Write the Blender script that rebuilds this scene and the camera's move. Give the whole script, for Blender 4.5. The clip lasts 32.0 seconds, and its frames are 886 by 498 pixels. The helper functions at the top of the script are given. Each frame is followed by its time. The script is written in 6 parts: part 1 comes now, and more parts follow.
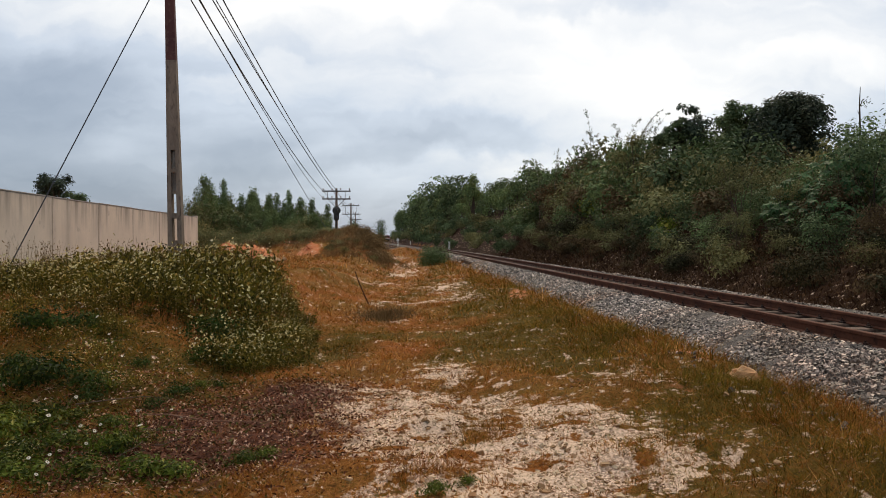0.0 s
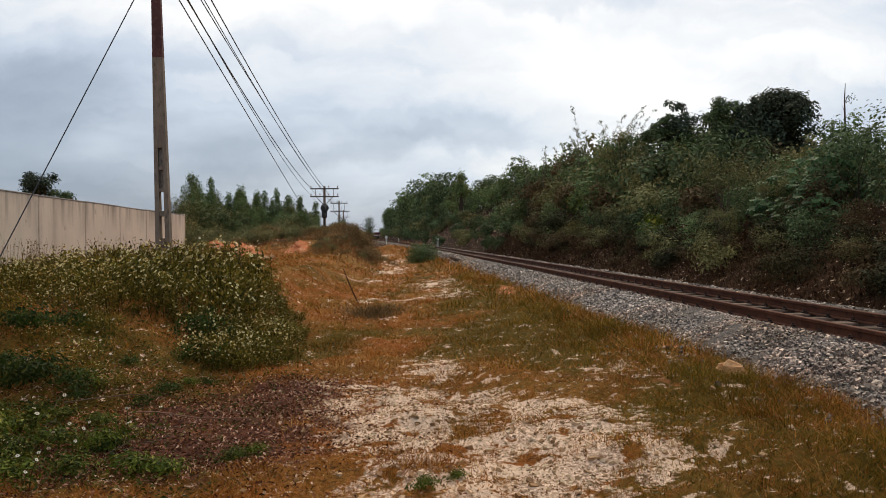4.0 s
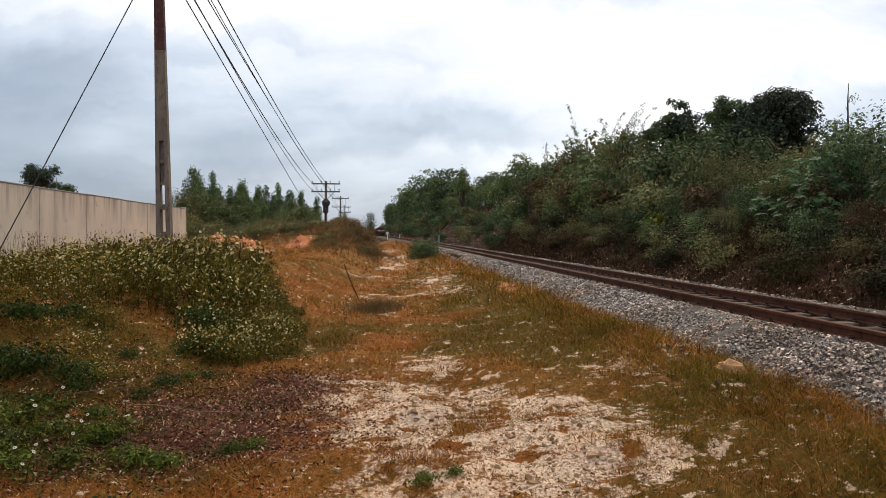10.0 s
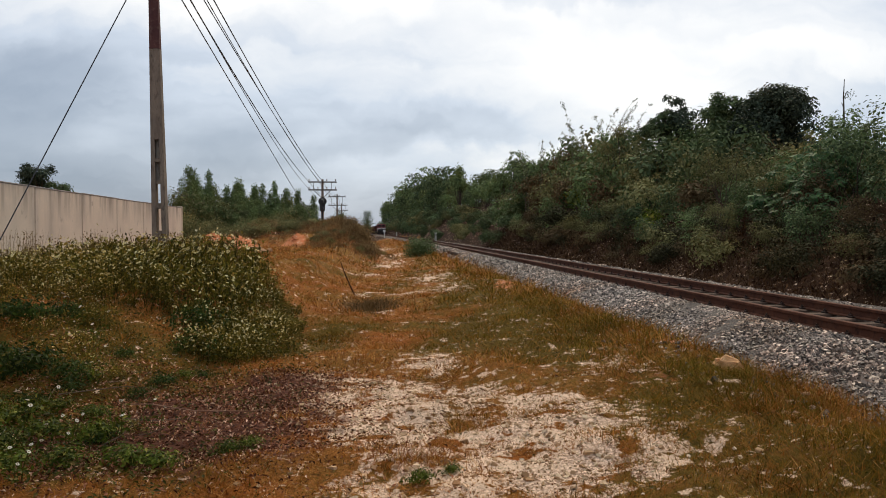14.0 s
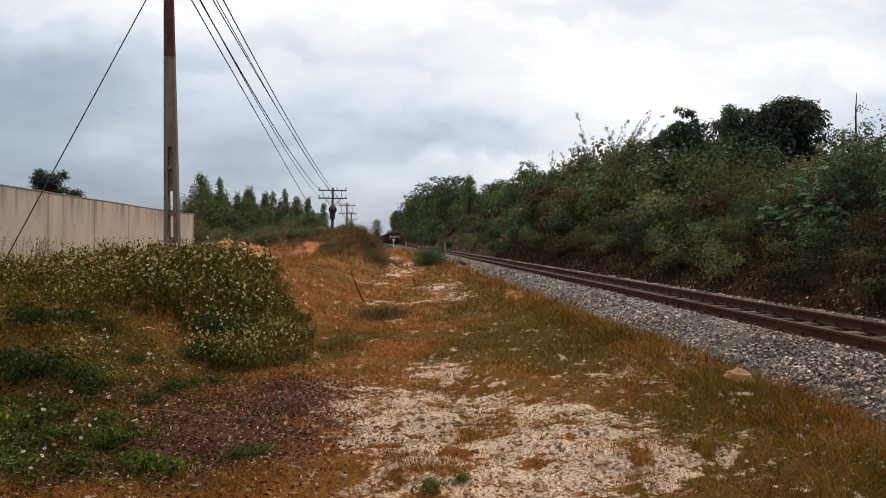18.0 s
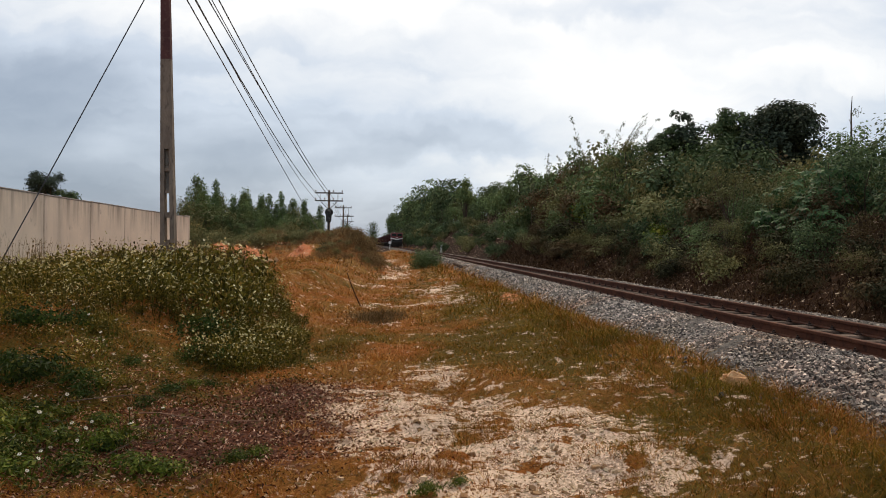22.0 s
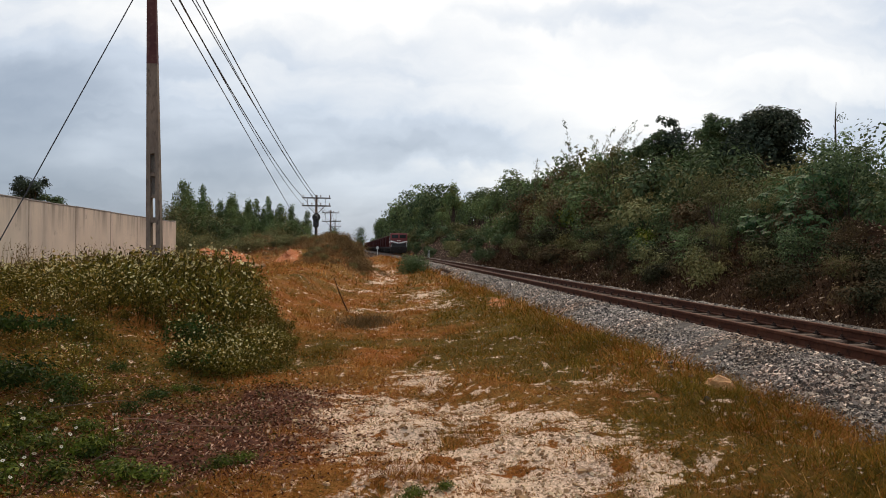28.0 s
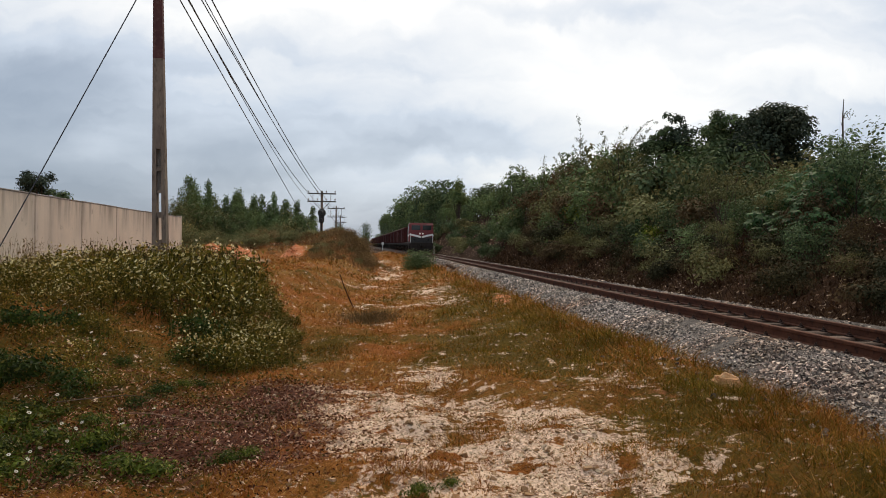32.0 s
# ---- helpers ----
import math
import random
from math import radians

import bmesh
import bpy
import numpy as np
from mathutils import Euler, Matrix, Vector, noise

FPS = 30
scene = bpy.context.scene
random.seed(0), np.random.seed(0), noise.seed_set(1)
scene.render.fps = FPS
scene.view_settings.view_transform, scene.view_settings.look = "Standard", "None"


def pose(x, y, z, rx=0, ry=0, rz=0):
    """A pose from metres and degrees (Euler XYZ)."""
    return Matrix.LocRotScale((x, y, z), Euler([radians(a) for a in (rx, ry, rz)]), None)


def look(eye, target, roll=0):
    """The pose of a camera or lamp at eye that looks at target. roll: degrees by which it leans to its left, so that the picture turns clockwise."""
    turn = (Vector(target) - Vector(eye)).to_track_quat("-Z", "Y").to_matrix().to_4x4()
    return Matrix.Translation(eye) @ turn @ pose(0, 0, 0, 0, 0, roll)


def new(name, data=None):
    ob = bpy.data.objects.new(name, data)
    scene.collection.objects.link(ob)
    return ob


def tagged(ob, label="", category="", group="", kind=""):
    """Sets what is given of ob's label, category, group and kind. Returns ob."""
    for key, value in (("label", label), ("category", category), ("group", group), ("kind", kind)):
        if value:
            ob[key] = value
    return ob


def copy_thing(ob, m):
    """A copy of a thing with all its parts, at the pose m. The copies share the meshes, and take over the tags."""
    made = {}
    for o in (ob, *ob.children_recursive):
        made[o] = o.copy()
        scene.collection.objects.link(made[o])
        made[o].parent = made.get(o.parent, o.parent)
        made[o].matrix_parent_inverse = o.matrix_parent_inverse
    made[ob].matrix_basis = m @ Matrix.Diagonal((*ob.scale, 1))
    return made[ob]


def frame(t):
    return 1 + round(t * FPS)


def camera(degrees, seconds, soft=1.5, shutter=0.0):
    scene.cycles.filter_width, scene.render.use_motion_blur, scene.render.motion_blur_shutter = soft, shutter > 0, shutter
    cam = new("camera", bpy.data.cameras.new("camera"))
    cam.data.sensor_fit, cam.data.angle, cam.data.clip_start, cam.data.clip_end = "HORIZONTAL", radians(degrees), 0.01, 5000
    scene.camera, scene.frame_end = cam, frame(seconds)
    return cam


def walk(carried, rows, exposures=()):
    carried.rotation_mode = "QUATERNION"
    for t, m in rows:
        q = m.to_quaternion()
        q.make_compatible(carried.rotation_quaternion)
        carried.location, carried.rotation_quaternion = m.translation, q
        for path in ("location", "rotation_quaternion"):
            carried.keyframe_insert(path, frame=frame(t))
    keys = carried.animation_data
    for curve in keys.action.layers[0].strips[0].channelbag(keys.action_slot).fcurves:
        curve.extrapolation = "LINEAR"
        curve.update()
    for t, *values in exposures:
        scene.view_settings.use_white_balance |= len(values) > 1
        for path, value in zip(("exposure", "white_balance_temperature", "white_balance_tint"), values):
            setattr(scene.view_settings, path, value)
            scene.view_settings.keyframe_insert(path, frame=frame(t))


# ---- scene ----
cam = camera(55.0, 32.0, 0.9)

# Hand-held at one spot: seconds, eye, Euler angles
PATH = [
    (0.0, 0.000, 0.000, 1.550, 89.400, 0.060, -0.004),
    (0.5, 0.001, -0.008, 1.550, 89.554, -0.035, -0.052),
    (1.0, 0.001, -0.008, 1.548, 89.482, -0.077, -0.235),
    (1.5, 0.001, 0.000, 1.541, 89.056, -0.169, -0.370),
    (2.0, -0.006, 0.004, 1.539, 89.110, -0.134, -0.451),
    (2.5, -0.013, 0.001, 1.545, 89.445, -0.129, -0.828),
    (3.0, -0.018, -0.014, 1.549, 89.606, 0.058, -0.728),
    (3.5, -0.009, -0.032, 1.543, 89.372, 0.251, -0.721),
    (5.5, 0.011, -0.005, 1.541, 89.082, 0.248, -0.969),
    (6.0, 0.015, -0.006, 1.537, 88.987, 0.276, -1.127),
    (6.5, 0.019, 0.005, 1.544, 88.773, 0.138, -1.241),
    (7.0, 0.016, 0.008, 1.535, 88.564, -0.161, -1.140),
    (7.5, 0.006, 0.006, 1.535, 88.477, -0.326, -0.995),
    (8.0, 0.008, 0.006, 1.534, 88.271, -0.455, -1.188),
    (8.5, 0.010, -0.006, 1.533, 88.221, -0.568, -1.315),
    (9.0, 0.015, -0.004, 1.533, 88.139, -0.450, -1.324),
    (9.5, 0.005, 0.002, 1.533, 88.619, -0.262, -0.743),
    (10.0, 0.003, -0.003, 1.536, 88.971, -0.276, -0.710),
    (10.5, 0.001, -0.024, 1.544, 89.353, -0.329, -0.809),
    (11.0, 0.001, -0.022, 1.543, 89.523, 0.029, -0.802),
    (11.5, 0.004, -0.021, 1.543, 89.480, -0.105, -0.840),
    (12.0, 0.006, -0.024, 1.539, 89.111, 0.060, -0.933),
    (12.5, 0.012, -0.027, 1.538, 88.924, -0.143, -1.279),
    (13.0, 0.018, -0.004, 1.536, 89.044, -0.056, -1.139),
    (13.5, 0.012, -0.004, 1.534, 88.689, 0.058, -1.128),
    (14.0, 0.013, 0.006, 1.534, 88.822, -0.014, -0.914),
    (14.5, 0.002, 0.005, 1.535, 88.803, -0.444, -0.736),
    (16.5, -0.002, -0.012, 1.539, 89.546, -0.464, -0.580),
    (17.0, -0.009, -0.013, 1.538, 89.558, -0.499, -0.163),
    (17.5, -0.010, -0.016, 1.537, 89.498, -0.447, -0.029),
    (18.0, -0.012, -0.009, 1.533, 89.456, -0.602, -0.297),
    (18.5, -0.010, 0.000, 1.533, 89.324, -0.562, -0.312),
    (19.0, -0.006, -0.006, 1.534, 89.330, -0.704, -0.542),
    (19.5, -0.002, -0.017, 1.531, 89.351, -0.555, -0.735),
    (20.0, -0.007, -0.022, 1.538, 89.706, -0.830, -0.909),
    (20.5, -0.013, -0.012, 1.536, 89.682, -0.504, -0.606),
    (21.0, -0.011, -0.012, 1.533, 89.567, -0.615, -0.310),
    (21.5, -0.014, -0.027, 1.538, 89.631, -0.615, -0.571),
    (22.0, -0.017, -0.017, 1.536, 89.638, -0.699, -0.549),
    (22.5, -0.011, -0.015, 1.541, 89.792, -0.588, -0.642),
    (23.0, -0.006, -0.017, 1.542, 89.900, -0.589, -0.440),
    (23.5, -0.008, -0.014, 1.538, 89.842, -0.721, -0.435),
    (24.0, -0.004, -0.023, 1.537, 89.792, -0.550, -0.539),
    (24.5, -0.008, -0.019, 1.534, 89.717, -0.591, -0.504),
    (25.0, -0.006, -0.009, 1.531, 89.767, -0.558, -0.561),
    (25.5, -0.004, -0.017, 1.539, 89.752, -0.547, -0.646),
    (27.5, -0.008, -0.030, 1.539, 90.004, -0.534, -1.095),
    (28.0, -0.007, -0.028, 1.535, 89.989, -0.666, -1.381),
    (28.5, -0.005, -0.014, 1.539, 89.951, -0.555, -1.470),
    (29.0, -0.006, -0.025, 1.535, 90.029, -0.824, -1.390),
    (29.5, -0.007, -0.017, 1.533, 89.967, -0.912, -1.159),
    (30.0, -0.007, -0.003, 1.534, 89.727, -0.744, -1.261),
    (30.5, -0.008, -0.004, 1.532, 89.694, -0.808, -1.162),
    (31.0, -0.007, -0.006, 1.533, 89.545, -0.629, -1.094),
    (31.5, -0.012, -0.015, 1.534, 89.539, -0.494, -1.088),
    (32.0, -0.015, -0.006, 1.532, 89.721, -0.859, -1.029),
]

walk(cam, [(t, pose(x, y, z, rx, ry, rz)) for t, x, y, z, rx, ry, rz in PATH], [(0, 0.02, 6800, 10), (5, 0.04, 6800, 10), (7.5, 0.06, 6800, 10), (8.6, 0.16, 6800, 10), (9.2, 0.22, 6800, 10), (10, 0.2, 6800, 10), (11.5, 0.06, 6800, 10), (20, 0.04, 6800, 10), (32, 0.02, 6800, 10)])

# ---- plan ----
RAIL = 0.61          # top of the rails
GAUGE = 1.0
rng = np.random.default_rng(7)


def track_x(y):
    """The track's centre line: x at y."""
    y = np.asarray(y, float)
    near = 5.35 - 0.057 * y - 0.00008 * np.clip(y, 0, 172) ** 2
    return near - np.clip(y - 172, 0, None) * 0.0275


def track_turn(y):
    """Degrees by which the track bears away from the y axis."""
    return math.degrees(math.atan(0.057 + 0.00016 * min(max(y, 0), 172)))


def step(a, b, v):
    t = np.clip((np.asarray(v, float) - a) / (b - a), 0, 1)
    return t * t * (3 - 2 * t)


def hill_noise(x, y, scale, seed):
    """Smooth sums of waves, cheap on arrays."""
    r = np.random.default_rng(seed)
    out = 0
    for k in range(7):
        a, p = r.uniform(0, 6.28), r.uniform(0, 6.28)
        f = r.uniform(0.6, 2.2) / scale
        out = out + np.sin((np.cos(a) * x + np.sin(a) * y) * f * 6.28 + p)
    return out / 7 ** 0.5


def bank_top(y):
    return np.interp(y, [0, 15, 25, 35, 45, 60, 120, 300], [1.7, 1.85, 2.1, 2.5, 3.1, 4.0, 4.8, 5.0])


def ground_z(x, y):
    x, y = np.asarray(x, float), np.asarray(y, float)
    u = x - track_x(y)
    z = 0.25 * step(-5.2, -1.8, u)
    # raised verge with the weeds, up to the wall
    verge = 0.72 * step(6.3, 12.0, y + 0.25 * x * 0.3) * step(-1.9, -3.9, x + 0.25 * hill_noise(x, y, 5, 3) + 0.02 * (y - 10)) * (1 - step(48, 70, y))
    z = z + verge
    # heaps of dug earth and the overgrown hump
    clods = 1 + 0.32 * hill_noise(x, y, 1.0, 61) + 0.16 * hill_noise(x, y, 0.6, 62)
    heaps = (0.56 * np.exp(-(((x + 8.5) / 0.75) ** 2 + ((y - 35) / 1.3) ** 2)) + 0.46 * np.exp(-(((x + 7.4) / 0.7) ** 2 + ((y - 33.8) / 1.1) ** 2))
             + 0.24 * np.exp(-(((x + 6.95) / 0.42) ** 2 + ((y - 43) / 0.9) ** 2)) + 0.27 * np.exp(-(((x + 6.5) / 0.36) ** 2 + ((y - 43.4) / 0.8) ** 2)) + 0.26 * np.exp(-(((x + 6.2) / 0.35) ** 2 + ((y - 42.6) / 0.8) ** 2)) + 0.2 * np.exp(-(((x + 9.1) / 0.5) ** 2 + ((y - 34.5) / 0.9) ** 2)))
    z = z + heaps * clods
    z = z + 1.3 * np.exp(-(((x + 4.6) / 1.5) ** 2 + ((y - 46.5) / 4.2) ** 2)) + 0.65 * np.exp(-(((x + 6.3) / 1.3) ** 2 + ((y - 48.5) / 4.2) ** 2))
    z = z + 0.8 * np.exp(-(((x + 9.0) / 2.6) ** 2 + ((y - 50) / 4.5) ** 2))
    # cutting beyond the track
    s = np.clip((u - 2.0) / 7.0, 0, 1)
    top = bank_top(y)
    z = z + top * (1 - (1 - s) ** 2.0) * (1 + 0.10 * hill_noise(x, y, 4, 5)) + 0.06 * np.clip(u - 9, 0, 40)
    calm = 1 - step(-2.2, -1.7, u) * (1 - step(1.5, 2.1, u))
    rough = 0.035 * hill_noise(x, y, 2.3, 11) + 0.018 * hill_noise(x, y, 0.7, 12)
    fade = 1 - step(90, 220, np.hypot(x, y))
    return z + rough * calm * (0.4 + 0.6 * fade)


def spot(x, y, cx, cy, rx, ry):
    return np.exp(-(((x - cx) / rx) ** 2 + ((y - cy) / ry) ** 2))


def gravel_cover(x, y):
    near = (0.95 * spot(x, y, 0.03, 9.8, 0.28, 0.7) + 0.9 * spot(x, y, -0.5, 8.2, 0.42, 0.5) + 0.95 * spot(x, y, 0.12, 8.0, 0.5, 0.45) + 0.75 * spot(x, y, 0.58, 7.7, 0.26, 0.5) + 0.95 * spot(x, y, -0.22, 7.1, 0.55, 0.45)
            + 1.05 * spot(x, y, 1.0, 7.15, 0.34, 0.5) + 1.1 * spot(x, y, 1.18, 6.5, 0.42, 0.45) + 1.1 * spot(x, y, 0.7, 6.1, 0.4, 0.4) + 1.1 * spot(x, y, 0.95, 5.5, 0.5, 0.45) + 0.8 * spot(x, y, -0.05, 6.1, 0.32, 0.4)
            + 0.75 * spot(x, y, -0.5, 6.5, 0.3, 0.4) + 0.95 * spot(x, y, 0.4, 5.0, 0.5, 0.4) + 0.75 * spot(x, y, -0.2, 5.2, 0.4, 0.35) + 0.4 * spot(x, y, 1.62, 5.5, 0.34, 0.4) + 0.4 * spot(x, y, 1.9, 8.6, 0.5, 0.6)
            + 0.7 * spot(x, y, -1.1, 8.7, 0.35, 0.7) + 0.7 * spot(x, y, -0.8, 7.6, 0.3, 0.4) + 0.35 * spot(x, y, 2.56, 7.2, 0.14, 0.7) + 0.42 * spot(x, y, 2.66, 6.0, 0.13, 0.8))
    far = (0.66 * spot(x, y, 0.1, 26.5, 0.6, 2.5) + 0.62 * spot(x, y, 0.5, 21.5, 0.6, 1.3) + 0.75 * spot(x, y, -2.2, 29.5, 0.9, 0.9) + 0.6 * spot(x, y, -1.9, 37.0, 0.6, 1.5) + 0.75 * spot(x, y, -1.0, 20.7, 0.9, 0.5)
           + 0.8 * spot(x, y, -1.2, 16.3, 0.5, 0.35) + 0.8 * spot(x, y, -2.2, 50.0, 0.6, 6) + 0.8 * spot(x, y, -4.2, 70.0, 1.0, 8) + 0.6 * spot(x, y, -1.6, 40, 0.7, 3))
    return np.clip(np.minimum(1.1 * near + far, 1.15) * (0.74 + 0.42 * hill_noise(x, y, 0.8, 21) + 0.3 * hill_noise(x, y, 0.3, 22)), 0, 1)


def litter_cover(x, y):
    g = spot(x, y, -1.75, 7.3, 0.75, 1.0) + 0.9 * spot(x, y, -1.35, 8.5, 0.5, 0.7) + 0.7 * spot(x, y, -2.1, 6.1, 0.9, 0.7) + 0.6 * spot(x, y, -1.2, 6.4, 0.5, 0.7) + 0.32 * spot(x, y, -3.1, 7.2, 1.3, 1.5) + 0.35 * spot(x, y, -2.9, 5.6, 1.2, 0.8)
    return np.clip(g * (0.95 + 0.3 * hill_noise(x, y, 0.8, 23)), 0, 1)


def earth_cover(x, y):
    g = (1.2 * spot(x, y, -8.5, 34.4, 1.0, 1.5) + 1.2 * spot(x, y, -7.4, 33.3, 0.8, 1.2) + 1.25 * spot(x, y, -6.65, 42.2, 0.62, 1.1) + 0.5 * spot(x, y, 2.15, 7.5, 0.22, 0.4)
         + 0.6 * spot(x, y, 2.9, 9.8, 0.5, 0.6) + 0.9 * spot(x, y, 1.9, 20.5, 0.4, 1.6))
    return np.clip(g * (0.95 + 0.35 * hill_noise(x, y, 1.2, 25)), 0, 1)


def lush_cover(x, y):
    u = x - track_x(y)
    belt = 0.7 * np.exp(-((u + 2.9) / 1.25) ** 2) * (1 - 0.6 * step(18, 34, y))
    g = 0.12 + belt + 0.22 * step(13, 18, y) * step(48, 36, y) + 0.26 * hill_noise(x, y, 3.0, 51) + 0.5 * spot(x, y, -0.4, 13.0, 2.4, 2.0) + 0.4 * spot(x, y, -1.9, 12.3, 0.7, 1.6) + 0.4 * spot(x, y, 1.6, 11.5, 1.4, 1.5) + 0.75 * spot(x, y, -3.6, 9.0, 2.0, 2.0) + 0.5 * spot(x, y, -2.9, 6.6, 1.3, 1.2)
    return np.clip(g, 0, 1)


def scrub_shade_cover(x, y):
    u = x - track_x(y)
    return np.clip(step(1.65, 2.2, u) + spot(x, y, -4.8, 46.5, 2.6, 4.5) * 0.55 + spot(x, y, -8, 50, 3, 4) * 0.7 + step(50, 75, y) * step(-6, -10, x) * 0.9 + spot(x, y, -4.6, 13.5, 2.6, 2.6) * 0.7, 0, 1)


# ---- light ----
SUN_EL, SUN_AZ = 46.0, 14.0
world = bpy.data.worlds.new("world")
scene.world = world
world.use_nodes = True
wn, wl = world.node_tree.nodes, world.node_tree.links
wn.clear()


def wnode(kind, **values):
    n = wn.new(kind)
    for key, value in values.items():
        n.inputs[key].default_value = value
    return n


sky = wn.new("ShaderNodeTexSky")
sky.sky_type, sky.sun_disc, sky.sun_elevation, sky.sun_rotation = "NISHITA", False, radians(SUN_EL), radians(SUN_AZ)
coord = wn.new("ShaderNodeTexCoord")
sep = wn.new("ShaderNodeSeparateXYZ")
wl.new(coord.outputs["Generated"], sep.inputs[0])
lift = wn.new("ShaderNodeMath")
lift.operation, lift.inputs[1].default_value = "MAXIMUM", 0.0
wl.new(sep.outputs["Z"], lift.inputs[0])
flat = wn.new("ShaderNodeMath")
flat.operation, flat.inputs[1].default_value = "ADD", 0.22
wl.new(lift.outputs[0], flat.inputs[0])
deck = wn.new("ShaderNodeVectorMath")
deck.operation = "DIVIDE"
wl.new(coord.outputs["Generated"], deck.inputs[0])
both = wn.new("ShaderNodeCombineXYZ")
for k in range(3):
    wl.new(flat.outputs[0], both.inputs[k])
wl.new(both.outputs[0], deck.inputs[1])
place = wn.new("ShaderNodeMapping")
place.inputs["Location"].default_value = (0.35, -0.4, 0.2)
wl.new(deck.outputs[0], place.inputs["Vector"])
big = wnode("ShaderNodeTexNoise", Scale=1.1, Detail=6.0, Roughness=0.46, Distortion=0.2)
wl.new(place.outputs[0], big.inputs["Vector"])
# the cloud deck is thinner, and brighter, towards the hidden sun
toward = wn.new("ShaderNodeVectorMath")
toward.operation = "DOT_PRODUCT"
toward.inputs[1].default_value = (math.sin(radians(SUN_AZ)) * math.cos(radians(SUN_EL)), math.cos(radians(SUN_AZ)) * math.cos(radians(SUN_EL)), math.sin(radians(SUN_EL)))
wl.new(coord.outputs["Generated"], toward.inputs[0])
thin = wn.new("ShaderNodeMapRange")
thin.interpolation_type = "SMOOTHSTEP"
for key, value in (("From Min", 0.60), ("From Max", 0.82), ("To Min", -0.17), ("To Max", 0.075)):
    thin.inputs[key].default_value = value
wl.new(toward.outputs["Value"], thin.inputs["Value"])
dense = wn.new("ShaderNodeMath")
dense.operation = "ADD"
calm_deck = wn.new("ShaderNodeMapRange")
for key, value in (("From Min", 0.2), ("From Max", 0.8), ("To Min", 0.34), ("To Max", 0.66)):
    calm_deck.inputs[key].default_value = value
wl.new(big.outputs["Fac"], calm_deck.inputs["Value"])
wl.new(calm_deck.outputs[0], dense.inputs[0])
wl.new(thin.outputs[0], dense.inputs[1])
# an overcast sky is brightest overhead
high = wn.new("ShaderNodeMapRange")
for key, value in (("From Min", 0.32), ("From Max", 0.9), ("To Min", 0.0), ("To Max", 0.24)):
    high.inputs[key].default_value = value
wl.new(sep.outputs["Z"], high.inputs["Value"])
whole = wn.new("ShaderNodeMath")
whole.operation = "ADD"
wl.new(dense.outputs[0], whole.inputs[0])
wl.new(high.outputs[0], whole.inputs[1])
cloud = wn.new("ShaderNodeValToRGB")
cloud.color_ramp.elements[0].position, cloud.color_ramp.elements[0].color = 0.20, (0.25, 0.315, 0.42, 1)
cloud.color_ramp.elements[1].position, cloud.color_ramp.elements[1].color = 0.66, (0.92, 0.935, 0.95, 1)
low = cloud.color_ramp.elements.new(0.34)
low.color = (0.35, 0.42, 0.53, 1)
mid = cloud.color_ramp.elements.new(0.47)
mid.color = (0.54, 0.62, 0.74, 1)
ahead = wn.new("ShaderNodeVectorMath")
ahead.operation = "DIVIDE"
fore = wn.new("ShaderNodeCombineXYZ")
for k in range(3):
    wl.new(sep.outputs["Y"], fore.inputs[k])
wl.new(coord.outputs["Generated"], ahead.inputs[0])
wl.new(fore.outputs[0], ahead.inputs[1])
torn = wn.new("ShaderNodeMixRGB")
torn.blend_type, torn.inputs[0].default_value = "LINEAR_LIGHT", 0.06
tear = wnode("ShaderNodeTexNoise", Scale=9.0, Detail=5.0, Roughness=0.55)
wl.new(ahead.outputs[0], tear.inputs["Vector"])
wl.new(ahead.outputs[0], torn.inputs[1])
wl.new(tear.outputs["Color"], torn.inputs[2])
# long low streaks in the deck
bands = wn.new("ShaderNodeMapping")
bands.inputs["Scale"].default_value = (1.6, 0.0, 7.5)
wl.new(torn.outputs[0], bands.inputs["Vector"])
streaks = wnode("ShaderNodeTexNoise", Scale=1.7, Detail=4.0, Roughness=0.5, Distortion=0.3)
wl.new(bands.outputs[0], streaks.inputs["Vector"])
shift = wn.new("ShaderNodeMapRange")
for key, value in (("From Min", 0.3), ("From Max", 0.7), ("To Min", -0.075), ("To Max", 0.105)):
    shift.inputs[key].default_value = value
wl.new(streaks.outputs["Fac"], shift.inputs["Value"])
streaked = wn.new("ShaderNodeMath")
streaked.operation = "ADD"
wl.new(whole.outputs[0], streaked.inputs[0])
wl.new(shift.outputs[0], streaked.inputs[1])
level = streaked.outputs[0]
for cx, cz, wx, wz, deep in ((0.04, 0.133, 0.10, 0.026, 0.10), (0.17, 0.272, 0.15, 0.020, 0.13), (-0.46, 0.11, 0.28, 0.13, 0.15)):
    off = wn.new("ShaderNodeMapping")
    off.vector_type = "POINT"
    off.inputs["Location"].default_value = (-cx / wx, 0, -cz / wz)
    off.inputs["Scale"].default_value = (1 / wx, 0, 1 / wz)
    wl.new(torn.outputs[0], off.inputs["Vector"])
    ball = wn.new("ShaderNodeVectorMath")
    ball.operation = "LENGTH"
    wl.new(off.outputs[0], ball.inputs[0])
    fade = wn.new("ShaderNodeMapRange")
    fade.interpolation_type = "SMOOTHERSTEP"
    for key, value in (("From Min", 0.0), ("From Max", 1.5), ("To Min", -deep), ("To Max", 0.0)):
        fade.inputs[key].default_value = value
    wl.new(ball.outputs["Value"], fade.inputs["Value"])
    nxt = wn.new("ShaderNodeMath")
    nxt.operation = "ADD"
    wl.new(level, nxt.inputs[0])
    wl.new(fade.outputs[0], nxt.inputs[1])
    level = nxt.outputs[0]
